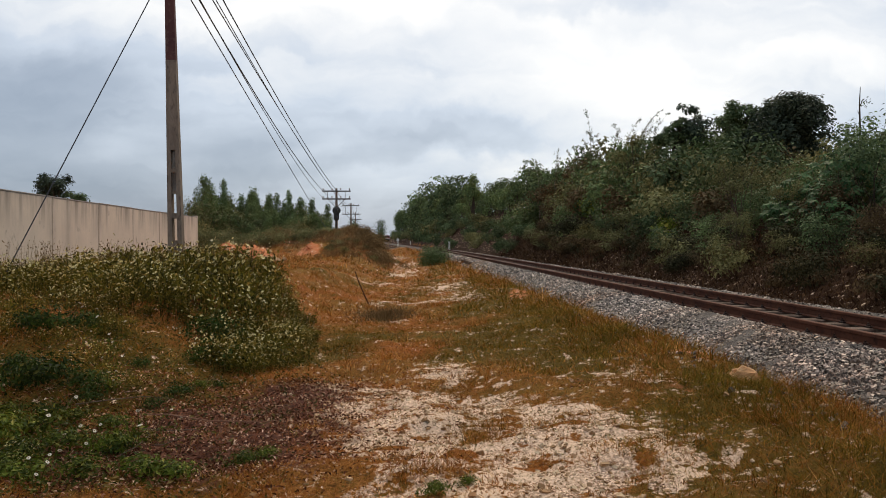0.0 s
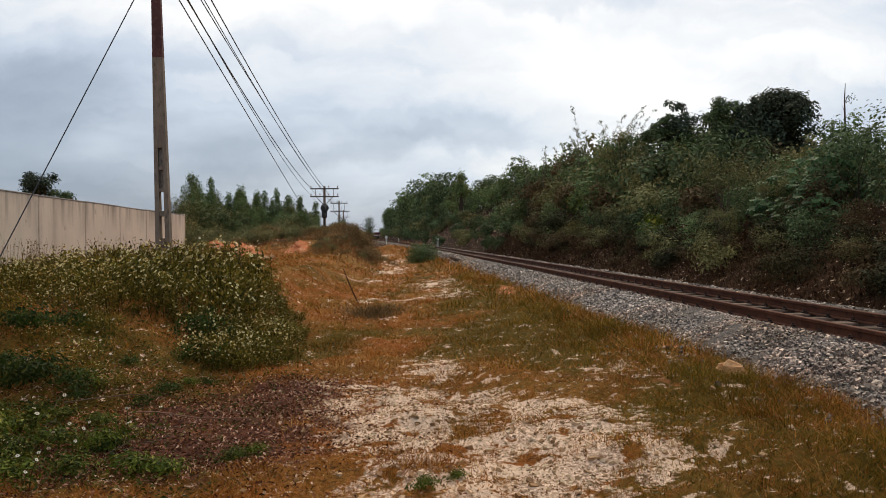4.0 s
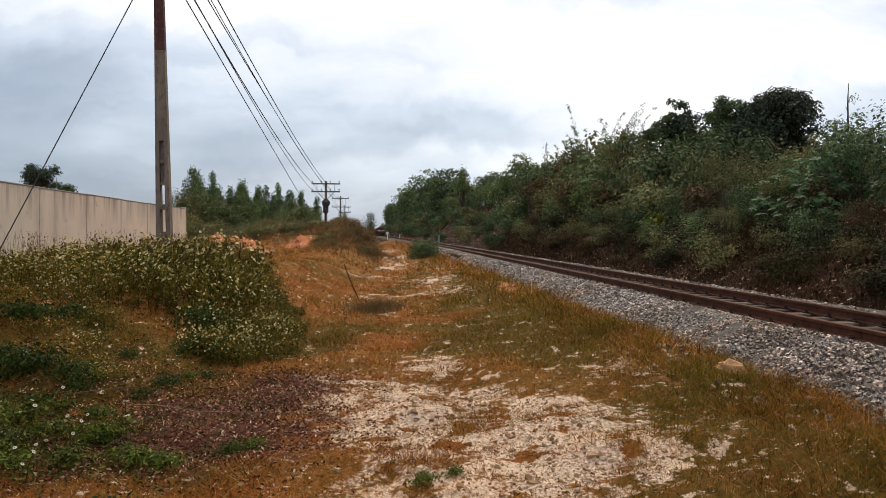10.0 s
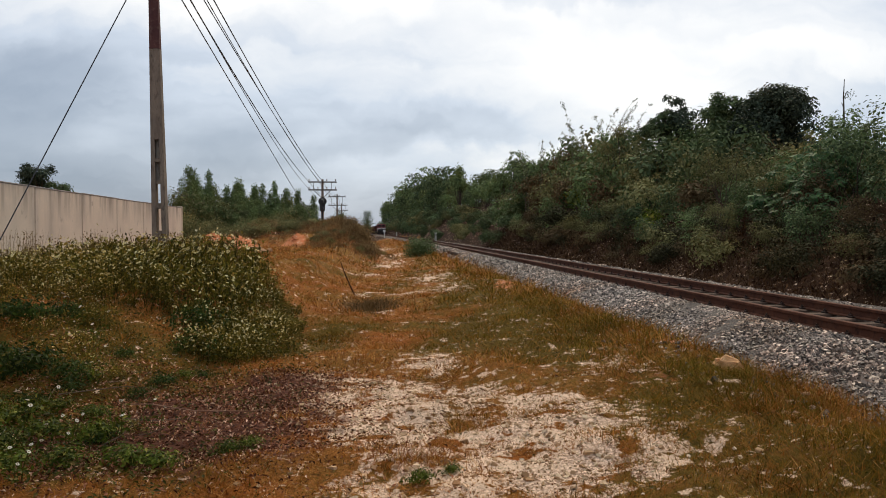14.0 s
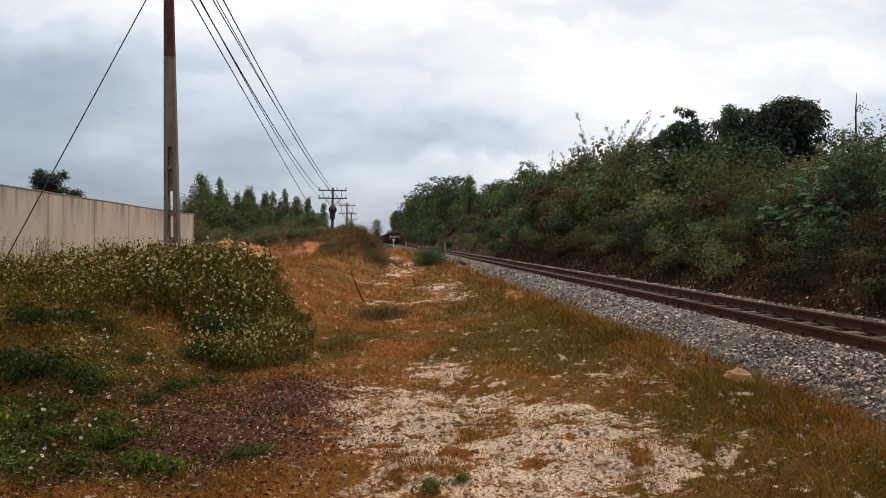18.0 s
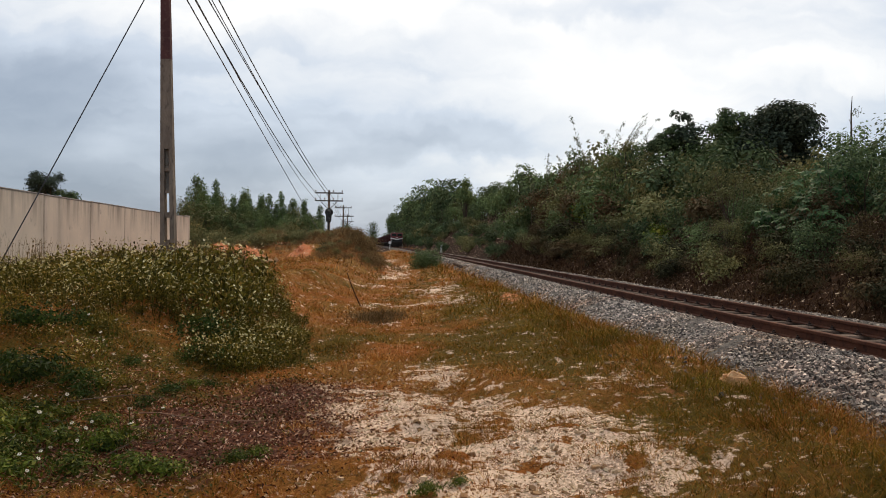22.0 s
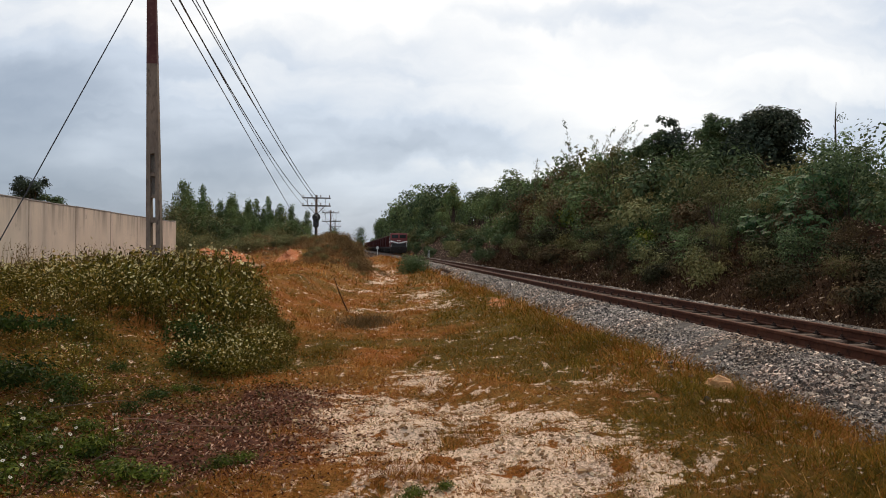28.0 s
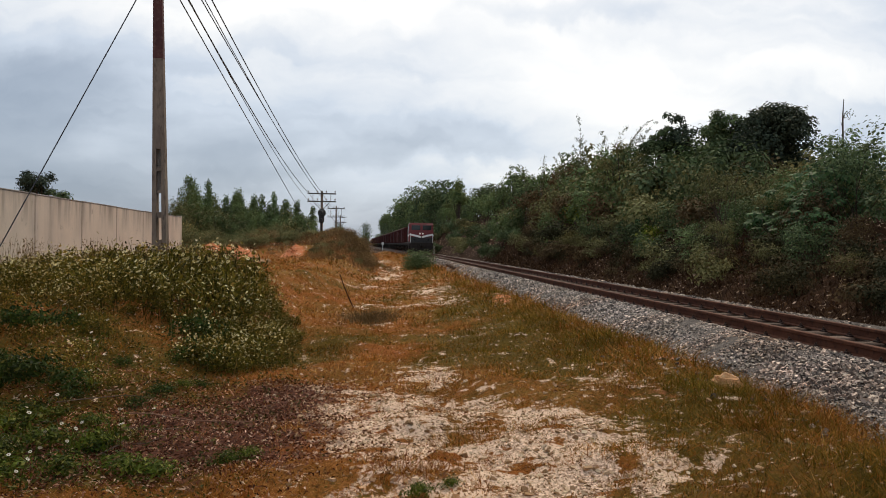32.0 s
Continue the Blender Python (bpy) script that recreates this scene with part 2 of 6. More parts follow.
wl.new(level, cloud.inputs[0])
clear_bg, cloud_bg, add = wnode("ShaderNodeBackground", Strength=0.012), wnode("ShaderNodeBackground", Strength=1.0), wn.new("ShaderNodeAddShader")
wl.new(sky.outputs[0], clear_bg.inputs[0])
wl.new(cloud.outputs[0], cloud_bg.inputs[0])
wl.new(clear_bg.outputs[0], add.inputs[0])
wl.new(cloud_bg.outputs[0], add.inputs[1])
out = wn.new("ShaderNodeOutputWorld")
wl.new(add.outputs[0], out.inputs[0])

sun = new("sun", bpy.data.lights.new("sun", "SUN"))
sun.data.energy, sun.data.angle, sun.data.color = 1.7, radians(14), (1, 0.87, 0.66)
az, el = radians(SUN_AZ), radians(SUN_EL)
sun.matrix_world = look((30 * math.sin(az), 30 * math.cos(az), 40), (30 * math.sin(az) - math.sin(az) * math.cos(el), 30 * math.cos(az) - math.cos(az) * math.cos(el), 40 - math.sin(el)))


# ---- materials ----
def nodes_of(name):
    m = bpy.data.materials.new(name)
    m.use_nodes = True
    return m, m.node_tree.nodes, m.node_tree.links, m.node_tree.nodes["Principled BSDF"]


def mix_rgb(n, l, fac, a, b, mode="MIX"):
    m = n.new("ShaderNodeMix")
    m.data_type, m.blend_type = "RGBA", mode
    for socket, value in ((m.inputs[0], fac), (m.inputs[6], a), (m.inputs[7], b)):
        if isinstance(value, (tuple, float, int)):
            socket.default_value = (*value, 1) if isinstance(value, tuple) else value
        else:
            l.new(value, socket)
    return m.outputs[2]


def noise_fac(n, l, vec, scale, detail=5, lo=0.35, hi=0.65, rough=0.6):
    t = n.new("ShaderNodeTexNoise")
    t.inputs["Scale"].default_value, t.inputs["Detail"].default_value, t.inputs["Roughness"].default_value = scale, detail, rough
    l.new(vec, t.inputs["Vector"])
    r = n.new("ShaderNodeMapRange")
    r.inputs["From Min"].default_value, r.inputs["From Max"].default_value = lo, hi
    l.new(t.outputs["Fac"], r.inputs["Value"])
    return r.outputs[0]


def surface(name, c1, c2, c3=None, scale=3.0, fine=40.0, rough=0.85, bump=0.4, depth=0.01, metal=0.0, vary=0.0, local=False, stretch=(1, 1, 1)):
    """A weathered solid: two scales of colour, grain and relief."""
    m, n, l, b = nodes_of(name)
    g = n.new("ShaderNodeTexCoord" if local else "ShaderNodeNewGeometry")
    vec = g.outputs["Object" if local else "Position"]
    if stretch != (1, 1, 1):
        mp = n.new("ShaderNodeMapping")
        mp.inputs["Scale"].default_value = stretch
        l.new(vec, mp.inputs["Vector"])
        vec = mp.outputs[0]
    col = mix_rgb(n, l, noise_fac(n, l, vec, scale), c1, c2)
    if c3:
        col = mix_rgb(n, l, noise_fac(n, l, vec, scale * 4.3, 6, 0.52, 0.72), col, c3)
    grain = noise_fac(n, l, vec, fine, 3, 0.3, 0.7)
    col = mix_rgb(n, l, 0.22, col, mix_rgb(n, l, grain, (0.25, 0.25, 0.25), (1, 1, 1)), "MULTIPLY")
    if vary:
        info = n.new("ShaderNodeObjectInfo")
        hsv = n.new("ShaderNodeHueSaturation")
        r = n.new("ShaderNodeMapRange")
        r.inputs["To Min"].default_value, r.inputs["To Max"].default_value = 1 - vary, 1 + vary
        l.new(info.outputs["Random"], r.inputs["Value"])
        l.new(r.outputs[0], hsv.inputs["Value"])
        l.new(col, hsv.inputs["Color"])
        col = hsv.outputs[0]
    l.new(col, b.inputs["Base Color"])
    b.inputs["Roughness"].default_value, b.inputs["Metallic"].default_value = rough, metal
    b.inputs["Specular IOR Level"].default_value = 0.5 if rough < 0.65 else 0.12
    bp = n.new("ShaderNodeBump")
    bp.inputs["Strength"].default_value, bp.inputs["Distance"].default_value = bump, depth
    l.new(grain, bp.inputs["Height"])
    l.new(bp.outputs[0], b.inputs["Normal"])
    return m


def islands(name, stops, rough=0.6, vary=0.25, through_light=0.0, sheen=0.08):
    """Many small pieces in one mesh: each takes its own tone; each object a little too."""
    m, n, l, b = nodes_of(name)
    g = n.new("ShaderNodeNewGeometry")
    ramp = n.new("ShaderNodeValToRGB")
    ramp.color_ramp.interpolation = "LINEAR"
    els = ramp.color_ramp.elements
    for k, (p, c) in enumerate(stops):
        e = els[k] if k < 2 else els.new(p)
        e.position, e.color = p, (*c, 1)
    l.new(g.outputs["Random Per Island"], ramp.inputs[0])
    info = n.new("ShaderNodeObjectInfo")
    hsv = n.new("ShaderNodeHueSaturation")
    r = n.new("ShaderNodeMapRange")
    r.inputs["To Min"].default_value, r.inputs["To Max"].default_value = 1 - vary, 1 + vary
    l.new(info.outputs["Random"], r.inputs["Value"])
    l.new(r.outputs[0], hsv.inputs["Value"])
    l.new(ramp.outputs[0], hsv.inputs["Color"])
    col = mix_rgb(n, l, noise_fac(n, l, g.outputs["Position"], 1.1, 4), hsv.outputs[0], mix_rgb(n, l, 1.0, hsv.outputs[0], (0.60, 0.56, 0.50), "MULTIPLY"))
    col = mix_rgb(n, l, noise_fac(n, l, g.outputs["Position"], 0.33, 4, 0.5, 0.7), col, mix_rgb(n, l, 1.0, col, (1.25, 0.98, 0.80), "MULTIPLY"))
    l.new(col, b.inputs["Base Color"])
    b.inputs["Roughness"].default_value = rough
    b.inputs["Specular IOR Level"].default_value = sheen
    if through_light:
        t = n.new("ShaderNodeBsdfTranslucent")
        l.new(col, t.inputs["Color"])
        mx = n.new("ShaderNodeMixShader")
        mx.inputs[0].default_value = through_light
        l.new(b.outputs[0], mx.inputs[1])
        l.new(t.outputs[0], mx.inputs[2])
        l.new(mx.outputs[0], n["Material Output"].inputs[0])
    return m


def ground_material():
    m, n, l, b = nodes_of("verge_ground")
    g = n.new("ShaderNodeNewGeometry")
    pos = g.outputs["Position"]

    def cover(name):
        a = n.new("ShaderNodeAttribute")
        a.attribute_name = name
        return a.outputs["Fac"]

    def ragged(name, scale, lo=0.35, hi=0.65, amount=0.9):
        """The cover's share, broken up by noise at its edges."""
        s = n.new("ShaderNodeMath")
        s.operation = "MULTIPLY_ADD"
        s.inputs[1].default_value = amount
        l.new(noise_fac(n, l, pos, scale, 8, 0.25, 0.75, 0.7), s.inputs[0])
        l.new(cover(name), s.inputs[2])
        r = n.new("ShaderNodeMapRange")
        r.inputs["From Min"].default_value, r.inputs["From Max"].default_value = lo + amount * 0.5, hi + amount * 0.5
        l.new(s.outputs[0], r.inputs["Value"])
        return r.outputs[0]

    soil = mix_rgb(n, l, noise_fac(n, l, pos, 0.7, 6), (0.260, 0.074, 0.013), (0.170, 0.060, 0.011))
    soil = mix_rgb(n, l, noise_fac(n, l, pos, 0.35, 5, 0.45, 0.6), soil, (0.165, 0.096, 0.020))
    soil = mix_rgb(n, l, noise_fac(n, l, pos, 30, 8, 0.45, 0.65, 0.75), soil, (0.38, 0.155, 0.046))
    soil = mix_rgb(n, l, noise_fac(n, l, pos, 17, 9, 0.52, 0.62, 0.8), soil, (0.070, 0.028, 0.008))
    soil = mix_rgb(n, l, ragged("lush", 2.5, 0.35, 0.8), soil, mix_rgb(n, l, noise_fac(n, l, pos, 18, 7), (0.062, 0.041, 0.007), (0.140, 0.086, 0.016)))
    # brown scrub litter, its tone lowered to hold the shade under overhanging bushes
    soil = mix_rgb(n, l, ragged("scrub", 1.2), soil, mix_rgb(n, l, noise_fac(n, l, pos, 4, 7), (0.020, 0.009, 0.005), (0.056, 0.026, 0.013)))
    soil = mix_rgb(n, l, ragged("earth", 1.6), soil, mix_rgb(n, l, noise_fac(n, l, pos, 5, 6), (0.56, 0.17, 0.070), (0.52, 0.225, 0.110)))
    pale = mix_rgb(n, l, noise_fac(n, l, pos, 34, 9, 0.45, 0.56, 0.85), (0.18, 0.080, 0.042), (1.0, 0.75, 0.56))
    pale = mix_rgb(n, l, noise_fac(n, l, pos, 1.5, 4), pale, (0.78, 0.57, 0.41))
    soil = mix_rgb(n, l, ragged("gravel", 6.5, 0.3, 0.42, 1.7), soil, pale)
    soil = mix_rgb(n, l, ragged("litter", 5), soil, mix_rgb(n, l, noise_fac(n, l, pos, 25, 4), (0.035, 0.014, 0.009), (0.20, 0.085, 0.055)))
    l.new(soil, b.inputs["Base Color"])
    b.inputs["Roughness"].default_value = 0.95
    b.inputs["Specular IOR Level"].default_value = 0.05
    bp = n.new("ShaderNodeBump")
    bp.inputs["Strength"].default_value, bp.inputs["Distance"].default_value = 0.7, 0.03
    l.new(noise_fac(n, l, pos, 22, 8, 0.2, 0.8, 0.75), bp.inputs["Height"])
    l.new(bp.outputs[0], b.inputs["Normal"])
    return m


M = {
    "ground": ground_material(),
    "ballast_bed": surface("ballast_bed", (0.11, 0.092, 0.081), (0.18, 0.153, 0.135), (0.05, 0.042, 0.037), 6, 30, 0.95, 0.9, 0.03),
    "stone": islands("crushed_stone", [(0, (0.026, 0.021, 0.018)), (0.45, (0.165, 0.135, 0.117)), (1, (0.80, 0.66, 0.56)), (0.8, (0.37, 0.302, 0.258))], 0.6, 0.2, 0.0, 0.4),
    "pebble": islands("pale_gravel", [(0, (0.26, 0.135, 0.065)), (0.4, (0.60, 0.40, 0.235)), (1, (0.95, 0.77, 0.56))], 0.9, 0.15),
    "rail": surface("rusty_rail", (0.085, 0.030, 0.017), (0.130, 0.050, 0.028), (0.040, 0.017, 0.011), 3, 60, 0.8, 0.3, 0.003, 0.0),
    "sleeper": surface("sleeper", (0.17, 0.118, 0.092), (0.10, 0.066, 0.050), (0.25, 0.185, 0.147), 4, 30, 0.9, 0.6, 0.01, 0, 0.35),
    "clip": surface("rail_clip", (0.06, 0.032, 0.024), (0.03, 0.02, 0.018), None, 20, 80, 0.7, 0.3, 0.002, 0.4),
    "coping": surface("wall_coping", (0.24, 0.21, 0.19), (0.34, 0.30, 0.26), (0.14, 0.12, 0.11), 2, 25, 0.95, 0.5, 0.01),
    "seam": surface("mortar_seam", (0.42, 0.34, 0.275), (0.33, 0.265, 0.215), (0.24, 0.19, 0.155), 3, 25, 0.95, 0.5, 0.006),
    "concrete": surface("pole_concrete", (0.29, 0.225, 0.175), (0.19, 0.145, 0.115), (0.10, 0.075, 0.06), 2.6, 22, 0.92, 0.4, 0.008, 0, 0, False, (1.5, 1.5, 0.5)),
    "red_concrete": surface("red_painted_concrete", (0.14, 0.06, 0.055), (0.10, 0.045, 0.045), (0.2, 0.12, 0.1), 2, 22, 0.85, 0.3, 0.005),
    "steel": surface("dark_galvanised_steel", (0.10, 0.09, 0.085), (0.16, 0.14, 0.13), None, 8, 60, 0.6, 0.2, 0.002, 0.6),
    "wire": surface("wire", (0.045, 0.045, 0.05), (0.07, 0.07, 0.075), None, 8, 60, 0.6, 0.1, 0.001, 0.4),
    "porcelain": surface("insulator", (0.16, 0.09, 0.07), (0.3, 0.26, 0.24), None, 5, 50, 0.3, 0.1, 0.001),
    "black": surface("black_paint", (0.015, 0.015, 0.016), (0.03, 0.029, 0.028), None, 3, 40, 0.6, 0.2, 0.003, 0, 0, True),
    "white": surface("white_paint", (0.92, 0.91, 0.88), (0.86, 0.84, 0.80), None, 4, 40, 0.7, 0.2, 0.003),
    "bark": surface("bark", (0.10, 0.07, 0.05), (0.055, 0.042, 0.034), (0.18, 0.14, 0.11), 6, 30, 0.95, 0.8, 0.01, 0, 0.2),
    "pale_bark": surface("pale_bark", (0.28, 0.25, 0.2), (0.18, 0.15, 0.12), None, 4, 30, 0.9, 0.5, 0.01, 0, 0.2),
    "dead": surface("dead_wood", (0.20, 0.14, 0.10), (0.12, 0.08, 0.06), None, 9, 50, 0.95, 0.5, 0.005),
    "leaf_dark": islands("dark_leaf", [(0, (0.050, 0.082, 0.042)), (0.5, (0.098, 0.146, 0.066)), (1, (0.172, 0.230, 0.108))], 0.65, 0.25, 0.15),
    "leaf_deep": islands("deep_green_leaf", [(0, (0.034, 0.050, 0.038)), (0.5, (0.062, 0.088, 0.060)), (1, (0.110, 0.144, 0.092))], 0.6, 0.12, 0.2),
    "leaf_mid": islands("mid_green_leaf", [(0, (0.072, 0.119, 0.049)), (0.5, (0.125, 0.188, 0.074)), (0.95, (0.208, 0.275, 0.115)), (1, (0.364, 0.388, 0.203))], 0.55, 0.3, 0.2),
    "leaf_bright": islands("fresh_leaf", [(0, (0.030, 0.050, 0.006)), (0.5, (0.085, 0.122, 0.014)), (0.85, (0.172, 0.210, 0.032)), (1, (0.340, 0.290, 0.072))], 0.5, 0.3, 0.2),
    "leaf_olive": islands("olive_leaf", [(0, (0.125, 0.135, 0.060)), (0.5, (0.195, 0.200, 0.084)), (1, (0.300, 0.280, 0.130))], 0.65, 0.25, 0.18),
    "leaf_brown": islands("dry_leaf", [(0, (0.075, 0.052, 0.028)), (0.5, (0.118, 0.085, 0.044)), (1, (0.185, 0.135, 0.072))], 0.8, 0.2, 0.12),
    # olive leaf with the dimness of the bank foot put into its colour
    "leaf_shade": islands("shaded_leaf", [(0, (0.024, 0.026, 0.013)), (0.5, (0.046, 0.048, 0.023)), (1, (0.085, 0.082, 0.042))], 0.8, 0.2, 0.1),
    "leaf_straw": islands("straw_leaf", [(0, (0.130, 0.080, 0.036)), (0.5, (0.230, 0.150, 0.068)), (1, (0.400, 0.280, 0.140))], 0.85, 0.2, 0.15),
    "leaf_palm": islands("palmate_leaf", [(0, (0.022, 0.060, 0.024)), (0.5, (0.048, 0.112, 0.042)), (1, (0.105, 0.195, 0.072))], 0.6, 0.2, 0.2),
    "leaf_bamboo": islands("bamboo_leaf", [(0, (0.063, 0.091, 0.035)), (0.5, (0.107, 0.136, 0.055)), (1, (0.170, 0.181, 0.091))], 0.55, 0.25, 0.25),
    "leaf_gum": islands("gum_leaf", [(0, (0.088, 0.130, 0.056)), (0.5, (0.140, 0.200, 0.078)), (1, (0.225, 0.295, 0.120))], 0.6, 0.22, 0.2),
    "dry_grass": islands("dry_grass", [(0, (0.160, 0.046, 0.008)), (0.4, (0.40, 0.138, 0.023)), (0.8, (0.60, 0.265, 0.060)), (1, (0.80, 0.50, 0.19))], 0.85, 0.1, 0.15),
    "green_grass": islands("green_grass", [(0, (0.062, 0.045, 0.006)), (0.5, (0.185, 0.118, 0.013)), (0.85, (0.345, 0.205, 0.032)), (1, (0.500, 0.195, 0.042))], 0.85, 0.1, 0.18),
    "tuft": islands("tuft_blade", [(0, (0.055, 0.050, 0.006)), (0.5, (0.150, 0.125, 0.014)), (0.85, (0.290, 0.215, 0.030)), (1, (0.48, 0.24, 0.05))], 0.8, 0.15, 0.2),
    # dead straw, darkened by the shade that overhanging bushes would throw on it
    "straw": islands("shaded_bank_straw", [(0, (0.018, 0.009, 0.005)), (0.5, (0.050, 0.026, 0.013)), (1, (0.150, 0.092, 0.050))], 0.9, 0.1, 0.1),
    "litter": islands("fallen_leaf", [(0, (0.030, 0.010, 0.005)), (0.35, (0.165, 0.056, 0.028)), (0.75, (0.45, 0.205, 0.120)), (1, (0.95, 0.70, 0.52))], 0.8, 0.1, 0.05),
    "petal": islands("cream_petal", [(0, (0.62, 0.50, 0.16)), (0.4, (0.86, 0.76, 0.36)), (1, (0.95, 0.90, 0.62))], 0.7, 0.1, 0.2),
    "daisy": islands("white_petal", [(0, (0.78, 0.74, 0.60)), (1, (0.92, 0.90, 0.82))], 0.7, 0.05, 0.2),
    "seed": islands("flower_centre", [(0, (0.30, 0.20, 0.05)), (0.5, (0.42, 0.30, 0.08)), (1, (0.2, 0.12, 0.05))], 0.8, 0.1),
    "weed": islands("weed_leaf", [(0, (0.042, 0.041, 0.007)), (0.5, (0.135, 0.121, 0.017)), (0.85, (0.26, 0.198, 0.032)), (1, (0.40, 0.25, 0.062))], 0.65, 0.3, 0.25),
    "weed_dark": islands("deep_weed_leaf", [(0, (0.014, 0.030, 0.007)), (0.5, (0.034, 0.066, 0.013)), (0.9, (0.070, 0.116, 0.023)), (1, (0.18, 0.18, 0.05))], 0.6, 0.2, 0.18),
    "loco_red": surface("loco_red", (0.185, 0.014, 0.014), (0.13, 0.012, 0.012), (0.045, 0.011, 0.010), 1.5, 30, 0.5, 0.15, 0.003, 0, 0, True),
    "wagon_red": surface("wagon_oxide", (0.075, 0.019, 0.017), (0.052, 0.015, 0.014), (0.025, 0.012, 0.011), 1.2, 30, 0.85, 0.3, 0.004, 0, 0.25, True),
    "under": surface("underframe", (0.03, 0.026, 0.024), (0.05, 0.04, 0.034), None, 3, 40, 0.8, 0.3, 0.004, 0.3, 0, True),
    "brick": surface("orange_rock", (0.80, 0.46, 0.22), (0.66, 0.33, 0.15), (0.88, 0.62, 0.36), 9, 50, 0.9, 0.6, 0.01),
    "earth": surface("dug_earth", (0.56, 0.18, 0.075), (0.50, 0.22, 0.11), (0.38, 0.13, 0.06), 5, 30, 0.95, 0.6, 0.02),
    "herb": islands("herb_leaf", [(0, (0.022, 0.026, 0.005)), (0.5, (0.072, 0.076, 0.013)), (0.85, (0.150, 0.120, 0.027)), (1, (0.300, 0.210, 0.080))], 0.6, 0.2, 0.2),
    "stalk": surface("brown_stalk", (0.13, 0.055, 0.025), (0.08, 0.035, 0.018), None, 9, 50, 0.9, 0.4, 0.004),
    "rope": surface("dry_vine", (0.34, 0.19, 0.125), (0.20, 0.10, 0.065), None, 14, 60, 0.9, 0.4, 0.003),
}


def glass_material():
    m, n, l, b = nodes_of("cab_glass")
    b.inputs["Base Color"].default_value, b.inputs["Roughness"].default_value = (0.02, 0.022, 0.025, 1), 0.08
    return m


def lamp_material():
    m, n, l, b = nodes_of("headlamp")
    b.inputs["Base Color"].default_value = (0.55, 0.5, 0.46, 1)
    b.inputs["Roughness"].default_value = 0.25
    b.inputs["Emission Color"].default_value, b.inputs["Emission Strength"].default_value = (1, 0.95, 0.85, 1), 0.25
    return m


def wall_material():
    """Beige render with weather streaks and blotches."""
    m, n, l, b = nodes_of("stained_render")
    pos = n.new("ShaderNodeNewGeometry").outputs["Position"]
    col = mix_rgb(n, l, noise_fac(n, l, pos, 0.8, 6), (0.70, 0.56, 0.44), (0.58, 0.465, 0.37))
    col = mix_rgb(n, l, noise_fac(n, l, pos, 16, 7, 0.4, 0.62), col, (0.63, 0.51, 0.41))
    def runs(across, lo, hi, spread):
        """Marks drawn down the wall by rain, in some stretches of it."""
        mp = n.new("ShaderNodeMapping")
        mp.inputs["Scale"].default_value = (across, across, 0.10)
        l.new(pos, mp.inputs["Vector"])
        both = n.new("ShaderNodeMath")
        both.operation = "MULTIPLY"
        l.new(noise_fac(n, l, mp.outputs[0], 1.0, 3, lo, hi, 0.5), both.inputs[0])
        l.new(noise_fac(n, l, pos, spread, 4, 0.42, 0.66), both.inputs[1])
        return both.outputs[0]

    col = mix_rgb(n, l, runs(1.0, 0.48, 0.7, 0.45), col, (0.40, 0.325, 0.265))
    # dark drips below the coping
    axes = n.new("ShaderNodeSeparateXYZ")
    l.new(pos, axes.inputs[0])
    upper = n.new("ShaderNodeMapRange")
    for key, value in (("From Min", 1.75), ("From Max", 2.6), ("To Min", 0.0), ("To Max", 1.0)):
        upper.inputs[key].default_value = value
    l.new(axes.outputs["Z"], upper.inputs["Value"])
    drops = n.new("ShaderNodeMapping")
    drops.inputs["Scale"].default_value = (2.4, 2.4, 0.35)
    l.new(pos, drops.inputs["Vector"])
    drip = n.new("ShaderNodeMath")
    drip.operation = "MULTIPLY"
    l.new(noise_fac(n, l, drops.outputs[0], 1.0, 4, 0.44, 0.62, 0.6), drip.inputs[0])
    l.new(upper.outputs[0], drip.inputs[1])
    col = mix_rgb(n, l, drip.outputs[0], col, (0.26, 0.205, 0.165))
    col = mix_rgb(n, l, noise_fac(n, l, pos, 2.4, 8, 0.6, 0.7, 0.7), col, (0.36, 0.29, 0.23))
    l.new(col, b.inputs["Base Color"])
    b.inputs["Roughness"].default_value = 0.92
    bp = n.new("ShaderNodeBump")
    bp.inputs["Strength"].default_value, bp.inputs["Distance"].default_value = 0.3, 0.008
    l.new(noise_fac(n, l, pos, 18, 8, 0.2, 0.8, 0.7), bp.inputs["Height"])
    l.new(bp.outputs[0], b.inputs["Normal"])
    return m


M["wall"] = wall_material()
M["glass"], M["lamp"] = glass_material(), lamp_material()


# ---- mesh helpers ----
class Geo:
    """Vertices and faces gathered from many pieces."""

    def __init__(self):
        self.v, self.f, self.n = [], [], 0

    def add(self, v, f):
        v, f = np.asarray(v, float), np.asarray(f, int)
        self.v.append(v)
        self.f.extend((f + self.n).tolist())
        self.n += len(v)

    def quads(self, q):
        """q: n x 4 x 3 corners."""
        n = len(q)
        if n:
            self.add(q.reshape(-1, 3), np.arange(4 * n).reshape(n, 4))

    def mesh(self, name):
        me = bpy.data.meshes.new(name)
        me.from_pydata(np.concatenate(self.v).tolist() if self.v else [], [], self.f)
        me.update()
        return me


